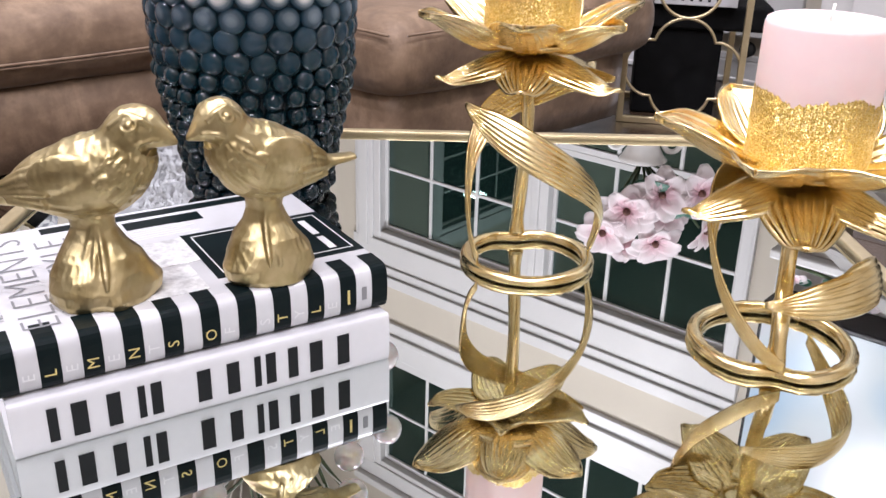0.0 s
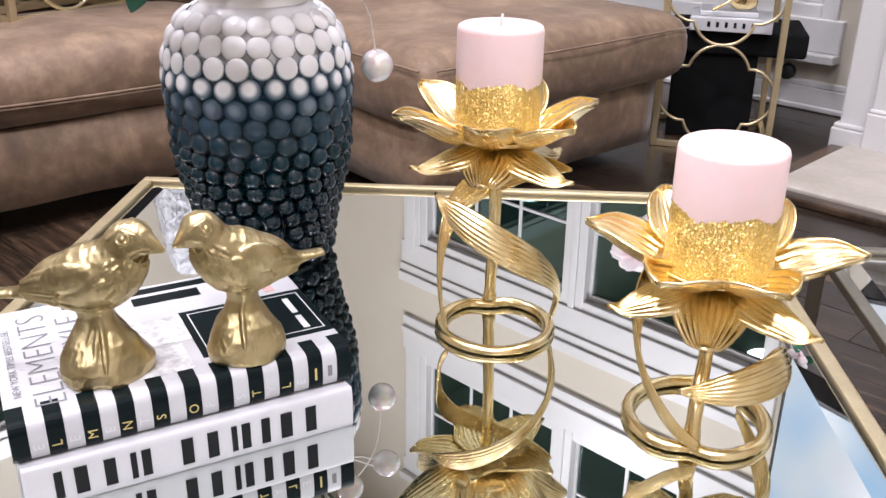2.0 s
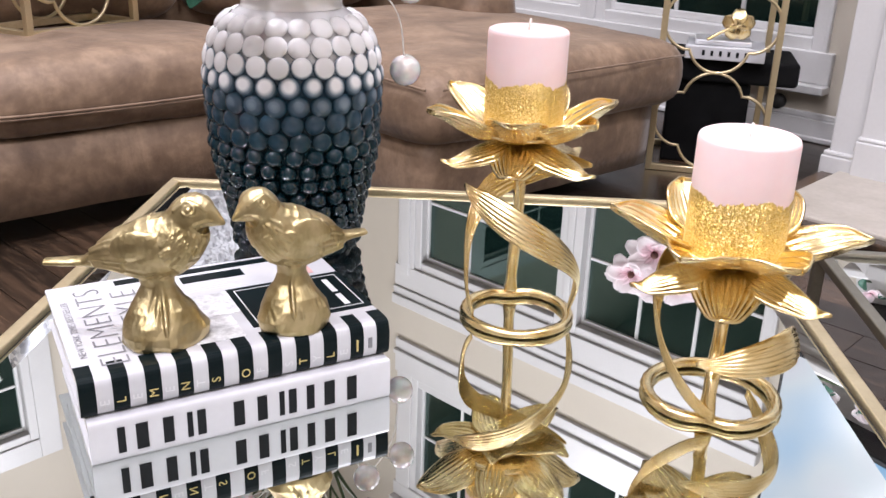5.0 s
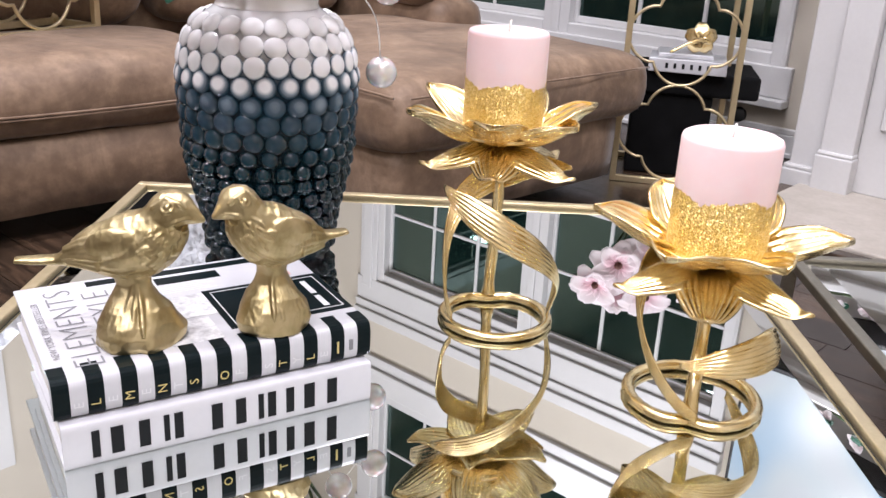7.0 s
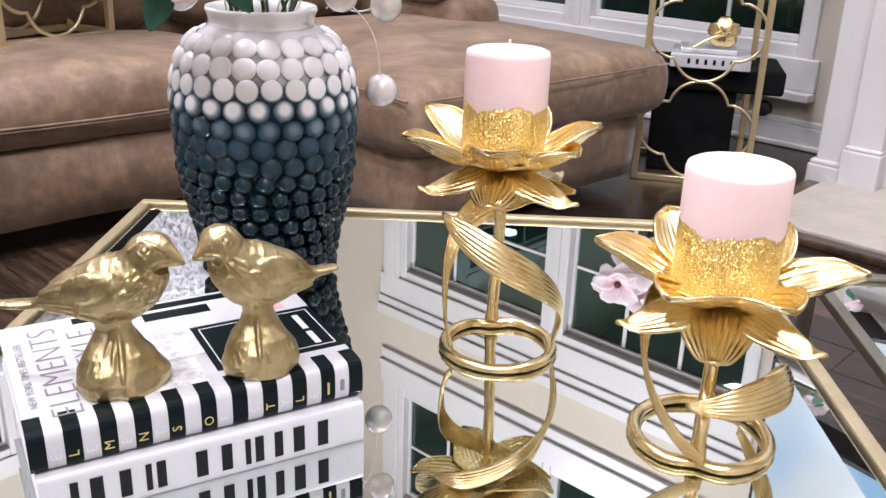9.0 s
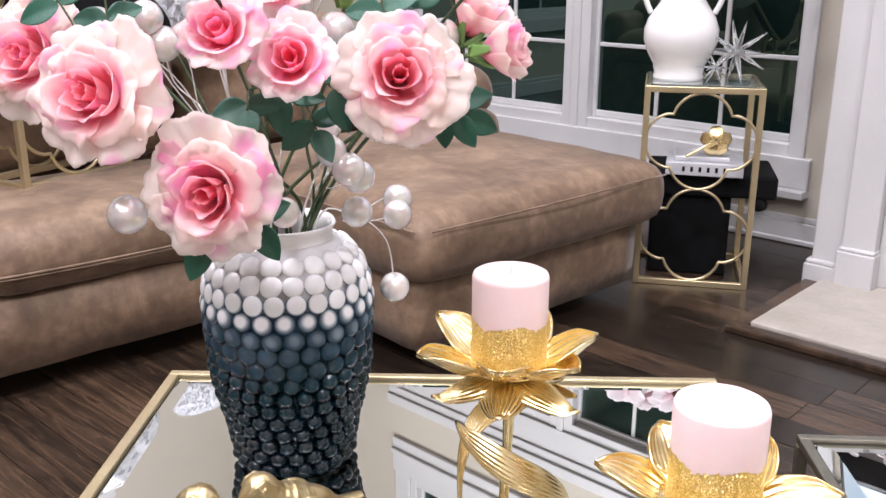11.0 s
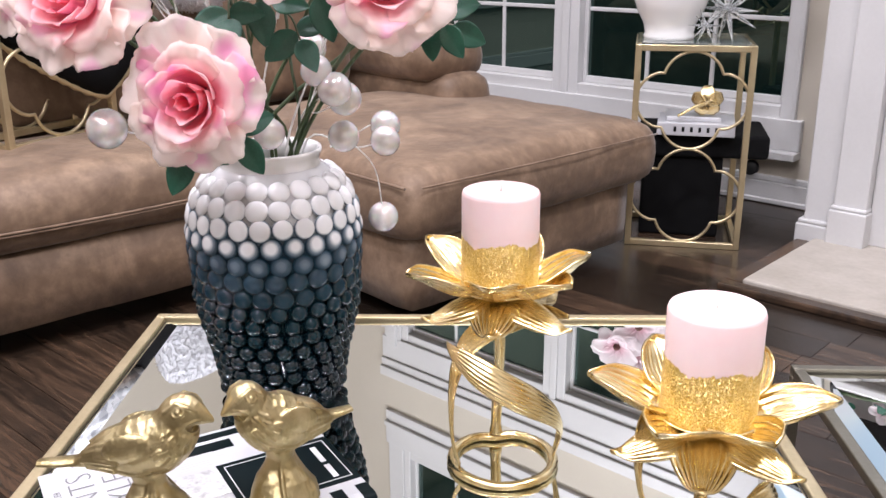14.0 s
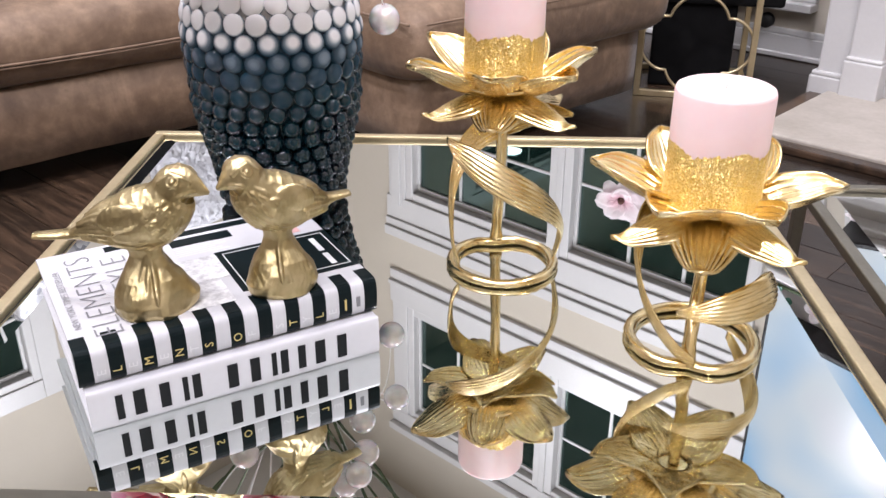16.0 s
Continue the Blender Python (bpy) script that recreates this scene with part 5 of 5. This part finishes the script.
OPEN, HALF, BUD, CUP = 0, 1, 2, 3
wide = "large blush pink silk rose, fully open, in the beaded vase"
mid = "pink silk rose with deep pink heart, in the beaded vase"
half = "half-open pale pink silk rose in the beaded vase"
tight = "tight pale pink silk rosebud with green sepals"
ROSES = [("rose", wide, (-0.262, 0.800, 0.952), 0.066, (-0.20, -0.9, 0.30), OPEN, "rose_pale", [(-0.27, 0.86, 1.045), (-0.33, 0.85, 1.065)], 20),
         ("rose", wide, (-0.158, 0.790, 0.866), 0.064, (-0.12, -0.98, 0.05), OPEN, "rose_pale", [(-0.130, 0.835, 0.822), (-0.175, 0.82, 0.81)], 75),
         ("rose", mid, (-0.147, 0.815, 1.006), 0.044, (-0.05, -0.82, 0.5), CUP, "rose", [(-0.14, 0.86, 0.93), (-0.10, 0.87, 0.945)], 140),
         ("rose", mid, (-0.087, 0.830, 0.980), 0.045, (0.06, -0.85, 0.45), CUP, "rose", [(-0.075, 0.87, 0.91), (-0.045, 0.88, 0.95)], 200),
         ("rose", mid, (-0.127, 0.935, 1.046), 0.052, (0.0, -0.8, 0.5), CUP, "rose", [(-0.16, 0.96, 1.10), (-0.18, 0.95, 1.06)], 260),
         ("rose", wide, (0.008, 0.862, 0.964), 0.062, (0.16, -0.92, 0.30), OPEN, "rose_pale", [(0.065, 0.93, 0.915), (-0.02, 0.92, 1.05)], 310),
         ("rose", wide, (-0.357, 0.875, 0.978), 0.064, (-0.22, -0.9, 0.30), OPEN, "rose_pale", [(-0.40, 0.9, 1.02)], 45),
         ("rose", half, (-0.420, 0.950, 1.065), 0.048, (-0.5, -0.5, 0.6), HALF, "rose_pale", [(-0.36, 0.93, 1.10)], 10),
         ("rose", half, (0.075, 0.945, 1.010), 0.044, (0.45, -0.25, 0.75), HALF, "rose_pale", [(0.035, 0.93, 1.06)], 90),
         ("rose", half, (0.098, 0.900, 0.985), 0.042, (0.95, -0.25, 0.10), HALF, "rose_pale", [(0.06, 0.91, 0.92)], 150),
         ("rose", half, (-0.062, 0.985, 1.045), 0.040, (0.15, 0.05, 1.0), HALF, "rose_pale", [(-0.005, 0.93, 1.085), (0.0, 0.95, 1.03)], 30),
         ("rosebud", tight, (0.122, 0.845, 1.118), 0.022, (0.55, -0.1, 0.8), BUD, "rose_pale", [(0.10, 0.85, 1.075), (0.125, 0.85, 1.085)], 0),
         ("rosebud", tight, (-0.190, 0.800, 1.050), 0.024, (-0.95, -0.2, 0.08), BUD, "rose_pale", [(-0.155, 0.84, 1.07)], 60),
         ("rosebud", tight, (-0.177, 0.950, 1.190), 0.024, (0.05, -0.1, 1.0), BUD, "rose_pale", [(-0.205, 0.94, 1.155), (-0.155, 0.94, 1.15)], 120),
         ("rosebud", tight, (-0.002, 0.950, 1.190), 0.024, (0.08, -0.1, 1.0), BUD, "rose_pale", [(-0.02, 0.94, 1.155), (0.005, 0.93, 1.165)], 180),
         ("rosebud", tight, (-0.400, 0.950, 1.185), 0.026, (-0.6, -0.2, 0.7), BUD, "rose_pale", [(-0.335, 0.93, 1.20), (-0.345, 0.93, 1.155)], 240)]
for k, (name, label, p, radius, n, kind, look_, leaves, spin) in enumerate(ROSES):
    rose(name, label, p, radius, n, kind, look_, leaves, spin, k * 7 + 3)

pearl_mesh = bpy.data.meshes.new("pearl")
pb = bmesh.new()
bmesh.ops.create_uvsphere(pb, u_segments=28, v_segments=18, radius=0.0185)
pb.to_mesh(pearl_mesh)
pb.free()
pearl_mesh.materials.append(M["pearl"])
pearl_mesh.polygons.foreach_set("use_smooth", [True] * len(pearl_mesh.polygons))
SPRAYS = [[(-0.065, 1.034, 0.784), (-0.024, 1.095, 0.785), (-0.022, 1.075, 0.770), (-0.028, 1.086, 0.672)],
          [(-0.060, 1.020, 0.830), (-0.085, 0.99, 0.865), (-0.066, 0.99, 0.845), (-0.098, 1.03, 0.885)],
          [(-0.259, 0.835, 0.830), (-0.135, 0.965, 0.800), (-0.215, 0.955, 0.790)],
          [(-0.254, 0.825, 1.074), (-0.262, 0.935, 1.012), (-0.250, 0.945, 0.985), (-0.315, 0.94, 1.005)],
          [(-0.212, 0.950, 1.152), (-0.205, 0.965, 1.098), (-0.244, 0.950, 1.120), (-0.235, 0.950, 1.182), (-0.217, 0.95, 1.068)],
          [(-0.087, 0.955, 1.141), (-0.043, 0.955, 1.158), (-0.052, 0.935, 1.104), (-0.096, 0.955, 1.084), (-0.083, 0.95, 1.202), (-0.018, 0.95, 1.205)],
          [(0.012, 0.965, 1.070), (-0.015, 0.97, 1.055), (0.043, 0.938, 0.996), (-0.067, 0.95, 1.000)]]
for k, pearls in enumerate(SPRAYS):
    sp = thing("pearl_spray", "white wire spray of round pearl beads", "artificial spray", Matrix.Identity(4), "pearl sprays")
    a = 0.9 * k
    mouth = NECK + Vector((0.038 * math.cos(a), 0.038 * math.sin(a), 0.0))
    mean = sum((Vector(p) for p in pearls), Vector()) / len(pearls)
    hub = mouth.lerp(mean, 0.55) + Vector((0, 0.015, 0.012))
    part("wire", tube(bmesh.new(), curve_pts([(VASE[0], VASE[1], TOP + 0.08), mouth, hub], 6), 0.0013, 6), M["wire"], sp)
    for j, p in enumerate(pearls):
        p = Vector(p)
        start = hub if j % 3 else mouth.lerp(hub, 0.7)
        if k == 0 and j == 3:
            start = Vector(pearls[0])
        bow = start.lerp(p, 0.5) + Vector((0.012, 0.004, 0.012)) * (1 if j % 2 else -0.6)
        part("wire", tube(bmesh.new(), curve_pts([start, bow, p], 5), 0.0009, 6), M["wire"], sp)
        share("pearl", pearl_mesh, sp, Matrix.Translation(p) @ Matrix.Scale(1.0 + 0.06 * math.sin(j * 3 + k), 4))


# ---- side table by the window ----
def quatrefoil(cx, cz, w, h, y=0.0):
    """A closed line of four arcs joined by small square steps."""
    lobe, gap = 0.265 * w, 0.05 * w
    top_c, low = h / 2 - lobe, 0.26 * lobe
    xs, zs = lobe * 0.966 + gap, top_c + low
    cs = (w * w / 4 - xs * xs - zs * zs) / (w - 2 * xs)
    rs = w / 2 - cs
    bend = math.atan2(zs, xs - cs)
    upper = [(lobe * math.cos(radians(15 + 150 * k / 16)), top_c + lobe * math.sin(radians(15 + 150 * k / 16))) for k in range(17)]
    right = [(cs + rs * math.cos(-bend + 2 * bend * k / 16), rs * math.sin(-bend + 2 * bend * k / 16)) for k in range(17)]
    ring = right + upper + [(-x_, -z_) for x_, z_ in right] + [(-x_, -z_) for x_, z_ in upper]
    pts = [(cx + x_, y, cz + z_) for x_, z_ in ring]
    return pts


def side_table(m, w, d, h, label, sides=1, tiers=2):
    t = thing("side_table", label, "side table", m, "gold side tables")
    b = 0.010
    for x0 in (b, w - b):
        for y0 in (b, d - b):
            part("leg", boxes(((x0 - b, y0 - b, 0), (x0 + b, y0 + b, h)), bevel=0.0015, seg=1), M["gold_paint"], t, smooth=False)
    for z0 in (0.0, h - 2 * b):
        for y0 in (b, d - b):
            part("rail", boxes(((2 * b, y0 - b, z0), (w - 2 * b, y0 + b, z0 + 2 * b)), bevel=0.0015, seg=1), M["gold_paint"], t, smooth=False)
        for x0 in (b, w - b):
            part("rail", boxes(((x0 - b, 2 * b, z0), (x0 + b, d - 2 * b, z0 + 2 * b)), bevel=0.0015, seg=1), M["gold_paint"], t, smooth=False)
    for y0 in (b, d - b)[:sides]:
        for k in range(tiers):
            part("quatrefoil", tube(bmesh.new(), quatrefoil(w / 2, 0.02 + (h - 0.04) * (k + 0.5) / tiers, w - 0.02, (h - 0.04) / tiers, y0), 0.0052, 8, closed=True), M["gold_paint"], t)
    glass = part("glass_top", boxes(((0.004, 0.004, h), (w - 0.004, d - 0.004, h + 0.006)), bevel=0.001, seg=1), M["clear_glass"], t, "clear glass top", smooth=False)
    glass.visible_shadow = False
    return t


SIDE = Matrix.Translation((0.546, 3.066, 0)) @ Matrix.Rotation(radians(-8.4), 4, "Z")
side_table(SIDE, 0.378, 0.36, 0.675, "gold quatrefoil side table with a clear glass top")
ONSOFA = Matrix.Translation((-1.196, 2.36, 0.458)) @ Matrix.Rotation(radians(64), 4, "Z")
side_table(ONSOFA, 0.378, 0.20, 0.3575, "low gold quatrefoil stand with a glass top, on the sofa seat", 2, 1)

st = thing("stool", "black pedestal stool standing behind the side table", "stool", SIDE)
part("seat", boxes(((0.03, 0.12, 0.285), (0.46, 0.42, 0.365)), bevel=0.012, seg=3), M["black_fabric"], st, smooth=False)
part("column", boxes(((0.045, 0.14, 0.0), (0.315, 0.40, 0.285)), bevel=0.008, seg=2), M["black_fabric"], st, smooth=False)
cb = thing("book", "white coffee-table book with small black marks on its spine", "book", SIDE @ Matrix.Translation((0.085, 0.09, 0.366)) @ Matrix.Rotation(radians(-3), 4, "Z"))
part("cover", boxes(((0, 0, 0), (0.255, 0.20, 0.044)), bevel=0.003, seg=2), M["book_white"], cb, smooth=False)
for k in range(6):
    part("print_mark", boxes(((0.055 + k * 0.027, -0.0012, 0.014), (0.064 + k * 0.027, 0.0005, 0.031))), M["print_black"], cb, "black printed bar", smooth=False)
cb2 = thing("book", "slim white book lying on a larger one", "book", SIDE @ Matrix.Translation((0.115, 0.11, 0.4105)))
part("cover", boxes(((0, 0, 0), (0.18, 0.15, 0.016)), bevel=0.003, seg=2), M["book_white"], cb2, smooth=False)

orn = thing("flower_ornament", "small gold metal flower lying on the books", "ornament", SIDE @ Matrix.Translation((0.225, 0.12, 0.428)))
for k in range(5):
    def blade(u, v, k=k):
        s = 2 * v - 1
        a = radians(20 + 72 * k)
        w_ = 0.026 * math.sin(math.pi * min(1, 0.15 + 0.7 * u))
        r_ = 0.052 * u
        return (r_ * math.cos(a) - s * w_ * math.sin(a) + 0.02, -0.012 + 0.02 * u * u, 0.052 + r_ * math.sin(a) + s * w_ * math.cos(a))
    part("petal", sheet(bmesh.new(), blade, 7, 6, 0.002), M["gold"], orn)
part("stalk", tube(bmesh.new(), curve_pts([(0.02, -0.005, 0.05), (-0.02, -0.02, 0.035), (-0.06, -0.03, 0.012), (-0.075, -0.032, 0.004)], 5), 0.005, 8), M["gold"], orn)

jug = thing("urn_vase", "white glazed urn with two scrolled handles, on the side table", "vase", SIDE @ Matrix.Translation((0.105, 0.155, 0.681)))
part("body", lathe(bmesh.new(), [(0.0, 0.0), (0.082, 0.0), (0.084, 0.012), (0.080, 0.020), (0.086, 0.05), (0.108, 0.09), (0.122, 0.13), (0.122, 0.165), (0.108, 0.205), (0.080, 0.245), (0.058, 0.280),
                                 (0.050, 0.31), (0.055, 0.34), (0.072, 0.372), (0.084, 0.385), (0.080, 0.388), (0.064, 0.37), (0.048, 0.34), (0.044, 0.30), (0.044, 0.2), (0.0, 0.2)], 48), M["ceramic_white"], jug)
for s in (-1, 1):
    part("handle", tube(bmesh.new(), curve_pts([(s * 0.102, 0, 0.215), (s * 0.120, 0, 0.255), (s * 0.128, 0, 0.305), (s * 0.112, 0, 0.345), (s * 0.085, 0, 0.352), (s * 0.066, 0, 0.332),
                                                (s * 0.070, 0, 0.312), (s * 0.080, 0, 0.318)], 5), 0.0095, 10), M["ceramic_white"], jug)


def magnolia_petals():
    out = []
    for k in range(9):
        a0 = 2 * math.pi * k / 9 * 2.0
        tier = k / 9

        def fn(u, v):
            s = 2 * v - 1
            w = 0.46 * math.sin(math.pi * min(1, 0.12 + 0.80 * u)) ** 0.8
            r = 0.05 + (1.0 - 0.25 * tier) * u
            z = (0.05 + 0.45 * tier) * u ** 1.6 + 0.22 * s * s * w - 0.12 * smoothstep(0.75, 1, u) + 0.05 * noise.noise((u * 3, s * 2, k * 5.0))
            ang = a0 + s * w / max(0.35, r)* 0.9
            return (r * math.cos(ang), r * math.sin(ang), z)

        me = bpy.data.meshes.new("petal")
        bm = sheet(bmesh.new(), fn, 8, 8, 0.02)
        bm.to_mesh(me)
        bm.free()
        me.materials.append(M["magnolia"])
        me.polygons.foreach_set("use_smooth", [True] * len(me.polygons))
        out.append(me)
    return out


MAG = magnolia_petals()
mouth2 = SIDE @ Vector((0.105, 0.155, 1.06))
M["stamen"] = material("dark_stamen", (0.10, 0.04, 0.03), 0.8)
for k, (p, r, n) in enumerate([((0.560, 3.19, 1.335), 0.105, (-0.3, -0.85, 0.35)), ((0.627, 3.14, 1.235), 0.110, (-0.2, -0.95, 0.15)), ((0.748, 3.19, 1.370), 0.105, (0.05, -0.9, 0.4)),
                               ((0.735, 3.12, 1.165), 0.105, (0.05, -1.0, -0.05)), ((0.915, 3.19, 1.320), 0.085, (0.75, -0.6, 0.3)), ((0.872, 3.14, 1.160), 0.105, (0.25, -0.95, 0.1)),
                               ((0.65, 3.30, 1.42), 0.10, (-0.1, 0.2, 1)), ((0.80, 3.32, 1.30), 0.10, (0.3, 0.6, 0.6))]):
    p = Vector(p)
    mg = thing("magnolia", "pale pink silk magnolia bloom in the white urn", "flower", Matrix.Identity(4), "magnolias in the urn")
    m = aim(p, n, k * 37) @ Matrix.Scale(r, 4)
    for me in MAG:
        share("petal", me, mg, m)
    part("stamen", lathe(bmesh.new(), [(0.0, 0.0), (0.12, 0.02), (0.13, 0.12), (0.08, 0.22), (0.0, 0.25)], 10), M["stamen"], mg, "dark centre", m)
    part("stem", tube(bmesh.new(), curve_pts([mouth2 + Vector((0, 0, -0.12)), mouth2, mouth2.lerp(p, 0.6) + Vector((0, 0.03, 0)), p - Vector(n).normalized() * 0.02], 5), 0.005, 7), M["stem"], mg)
    q = mouth2.lerp(p, 0.55)
    for s in (-1, 1):
        share("leaf", LEAF, mg, aim(q, (s * 0.5, -0.6, 0.4), 30 * s + k * 20) @ Matrix.Scale(0.13, 4))


def star(m, r, label):
    """A crystal burst: a core with tapering points on every side."""
    s = thing("crystal_star", label, "ornament", m, "crystal stars")
    part("core", lathe(bmesh.new(), [(0, -0.16 * r), (0.12 * r, -0.08 * r), (0.16 * r, 0), (0.12 * r, 0.08 * r), (0, 0.16 * r)], 8), M["crystal"], s, smooth=False)
    g = (1 + 5 ** 0.5) / 2
    for d in [(0, a, b * g) for a in (-1, 1) for b in (-1, 1)] + [(a, b * g, 0) for a in (-1, 1) for b in (-1, 1)] + [(b * g, 0, a) for a in (-1, 1) for b in (-1, 1)]:
        d = Vector(d).normalized()
        part("point", tube(bmesh.new(), [d * 0.10 * r, d * 0.35 * r, d * r], [0.06 * r, 0.075 * r, 0.012 * r], 6), M["crystal"], s, smooth=False)
    return s


star(SIDE @ Matrix.Translation((0.285, 0.12, 0.681 + 0.098)) @ Matrix.Rotation(0.3, 4, "Z"), 0.115, "large clear crystal star on the glass top")
star(SIDE @ Matrix.Translation((0.218, 0.07, 0.681 + 0.05)) @ Matrix.Rotation(0.8, 4, "Z"), 0.060, "small clear crystal star on the glass top")
outlet = thing("wall_outlet", "dark round wall outlet above the baseboard", "outlet", ROOM @ Matrix.Translation((-1.44, B1, 0.128)))
part("plug", lathe(bmesh.new(), [(0.0, 0.02), (0.028, 0.02), (0.03, 0.0), (0.0, 0.0)], 20), M["outlet"], outlet, m=Matrix.Rotation(radians(90), 4, "X"))


# ---- pillows on the sofa ----
def pillow(name, label, m, w, h, t, mat, fuzz=0.0, trim=None):
    p = thing(name, label, "pillow", m, "sofa pillows")

    def skin(sgn):
        def fn(u, v):
            a, b = 2 * u - 1, 2 * v - 1
            k = (max(0, 1 - a ** 4) * max(0, 1 - b ** 4)) ** 0.5
            pinch = 1 - 0.05 * (1 - abs(a)) * abs(b) - 0.05 * (1 - abs(b)) * abs(a) - 0.16 * (a * b) ** 2 + 0.02 * noise.noise((a * 2.2, b * 2.2, w * 9))
            f = fuzz * 0.45 * noise.noise((a * 13, b * 13, sgn * 3.0)) + 0.008 * noise.noise((a * 3, b * 3, sgn))
            return (a * w / 2 * pinch, sgn * (t / 2 * k + f * k), b * h / 2 * pinch)
        return fn

    bm = bmesh.new()
    for sgn in (-1, 1):
        sheet(bm, skin(sgn), 40, 40, 0.004)
    part("cover", bm, mat, p)
    if fuzz:
        fur, rf = bmesh.new(), random.Random(3)
        for _ in range(14000):
            u, v, sgn = rf.random(), rf.random(), rf.choice((-1, -1, 1))
            c = Vector(skin(sgn)(u, v))
            d = (Vector((0, sgn, 0)) + Vector((2 * u - 1, 0, 2 * v - 1)) * 0.9 + Vector([rf.uniform(-0.6, 0.6) for _ in range(3)])).normalized()
            a = d.orthogonal().normalized() * 0.0024
            b = d.cross(a)
            tip = fur.verts.new(c + d * rf.uniform(0.005, 0.014) + Vector((0, 0, -0.005)))
            ring = [fur.verts.new(c + q) for q in (a, -0.5 * a + 0.87 * b, -0.5 * a - 0.87 * b)]
            for k in range(3):
                fur.faces.new((ring[k], ring[(k + 1) % 3], tip))
        tagged(part("fur", fur, mat, p, "long white plush fur"), kind="stuff")
    if trim:
        pts = []
        for k in range(96):
            a = 2 * math.pi * k / 96
            c, s = math.cos(a), math.sin(a)
            q = max(abs(c), abs(s))
            x_, z_ = c / q, s / q
            pin = 1 - 0.05 * (1 - abs(x_)) * abs(z_) - 0.05 * (1 - abs(z_)) * abs(x_) - 0.16 * (x_ * z_) ** 2 + 0.02 * noise.noise((x_ * 2.2, z_ * 2.2, w * 9))
            pts.append((x_ * w / 2 * pin, 0, z_ * h / 2 * pin))
        part("trim", tube(bmesh.new(), pts, [0.008 + 0.004 * (k % 2) for k in range(96)], 8, closed=True), trim, p, "braided gold trim")
    return p


def sequins():
    mat = material("silver_sequins", (0.7, 0.71, 0.75), 0.25, 0.6)
    v = coords(mat, (55, 55, 55))
    cell = node(mat, "ShaderNodeTexVoronoi", Scale=1.0)
    link(mat, v, cell.inputs["Vector"])
    link(mat, ramp(mat, cell.outputs["Color"], [(0.2, (0.35, 0.36, 0.40)), (0.5, (0.72, 0.73, 0.76)), (0.8, (0.85, 0.85, 0.87))]), shader(mat).inputs["Base Color"])
    bump(mat, cell.outputs["Color"], 0.8, 0.004)
    return mat


def on_sofa(w_, s_, z_, yaw, tilt, roll=0):
    return SOFA @ Matrix.Translation((w_, s_, z_)) @ Matrix.Rotation(radians(90 + yaw), 4, "Z") @ Matrix.Rotation(radians(tilt), 4, "X") @ Matrix.Rotation(radians(roll), 4, "Y")


pillow("pillow", "fluffy white plush pillow leaning on the sofa back", on_sofa(-2.74, 1.50, 1.10, 0, -12, 9), 0.42, 0.66, 0.17, M["plush"], 0.03)
pillow("pillow", "black velvet pillow with braided gold trim", on_sofa(-2.62, 1.12, 0.845, 6, -18, 38), 0.48, 0.48, 0.17, M["black_fabric"], 0.0, M["gold_paint"])
pillow("pillow", "silver white sequined pillow leaning on another", on_sofa(-2.60, 0.84, 1.13, 10, -20, -12), 0.52, 0.30, 0.16, sequins())

# ---- on the mantel ----
gar = thing("flower_garland", "glittered garland of pink blooms along the mantel shelf", "garland", ROOM @ Matrix.Translation((0, 3.06, 1.336)))
part("vine", tube(bmesh.new(), [(-0.98 + 0.08 * k, 0.012 * math.sin(k * 1.7), 0.018 + 0.008 * math.sin(k)) for k in range(30)], 0.006, 6), M["stem"], gar)
rnd = random.Random(5)
for k in range(12):
    c = Vector((-0.95 + 0.13 * k, rnd.uniform(-0.02, 0.02), 0.055 + rnd.uniform(-0.01, 0.015)))
    m = aim(c, (rnd.uniform(-0.5, 0.5), -1, rnd.uniform(0, 0.6)), 40 * k) @ Matrix.Scale(0.05, 4)
    for me in MAG[::2]:
        share("petal", me, gar, m)
    for s in (-1, 1):
        share("leaf", LEAF, gar, aim(c + Vector((0.03 * s, 0, -0.01)), (s * 0.4, -0.7, 0.4), 60 * s + 25 * k) @ Matrix.Scale(0.06, 4))

# ---- floor boards ----
bed = setting("floor", boxes(((A0, B0, -0.12), (A1, B1, -0.012))), M["boards"], label="dark walnut board floor")
board_w, rest2 = 0.125, bmesh.new()
plank = bpy.data.meshes.new("plank")
pb = boxes(((0, 0, -0.012), (1, 1, 0)))
pb.to_mesh(plank)
pb.free()
plank.materials.append(M["boards"])
rnd = random.Random(8)
y = B0
while y < B1:
    x = A0 - rnd.uniform(0, 1.0)
    while x < A1:
        ln = rnd.uniform(0.75, 1.35)
        x0, x1 = max(x, A0), min(x + ln, A1)
        x += ln
        if x1 - x0 < 0.05:
            continue
        lo, hi = (x0 + 0.0009, y + 0.0009, -0.012), (x1 - 0.0009, min(y + board_w, B1) - 0.0009, rnd.uniform(-0.0012, 0.0))
        if -3.6 < x1 and x0 < 0.6 and -0.2 < y < 3.3:
            o = share("plank", plank, bed, Matrix.Translation((lo[0], lo[1], hi[2])) @ Matrix.Diagonal((hi[0] - lo[0], hi[1] - lo[1], 1, 1)))
        else:
            box(rest2, lo, hi)
    y += board_w
tagged(part("far_planks", rest2, M["boards"], bed, smooth=False), kind="stuff")
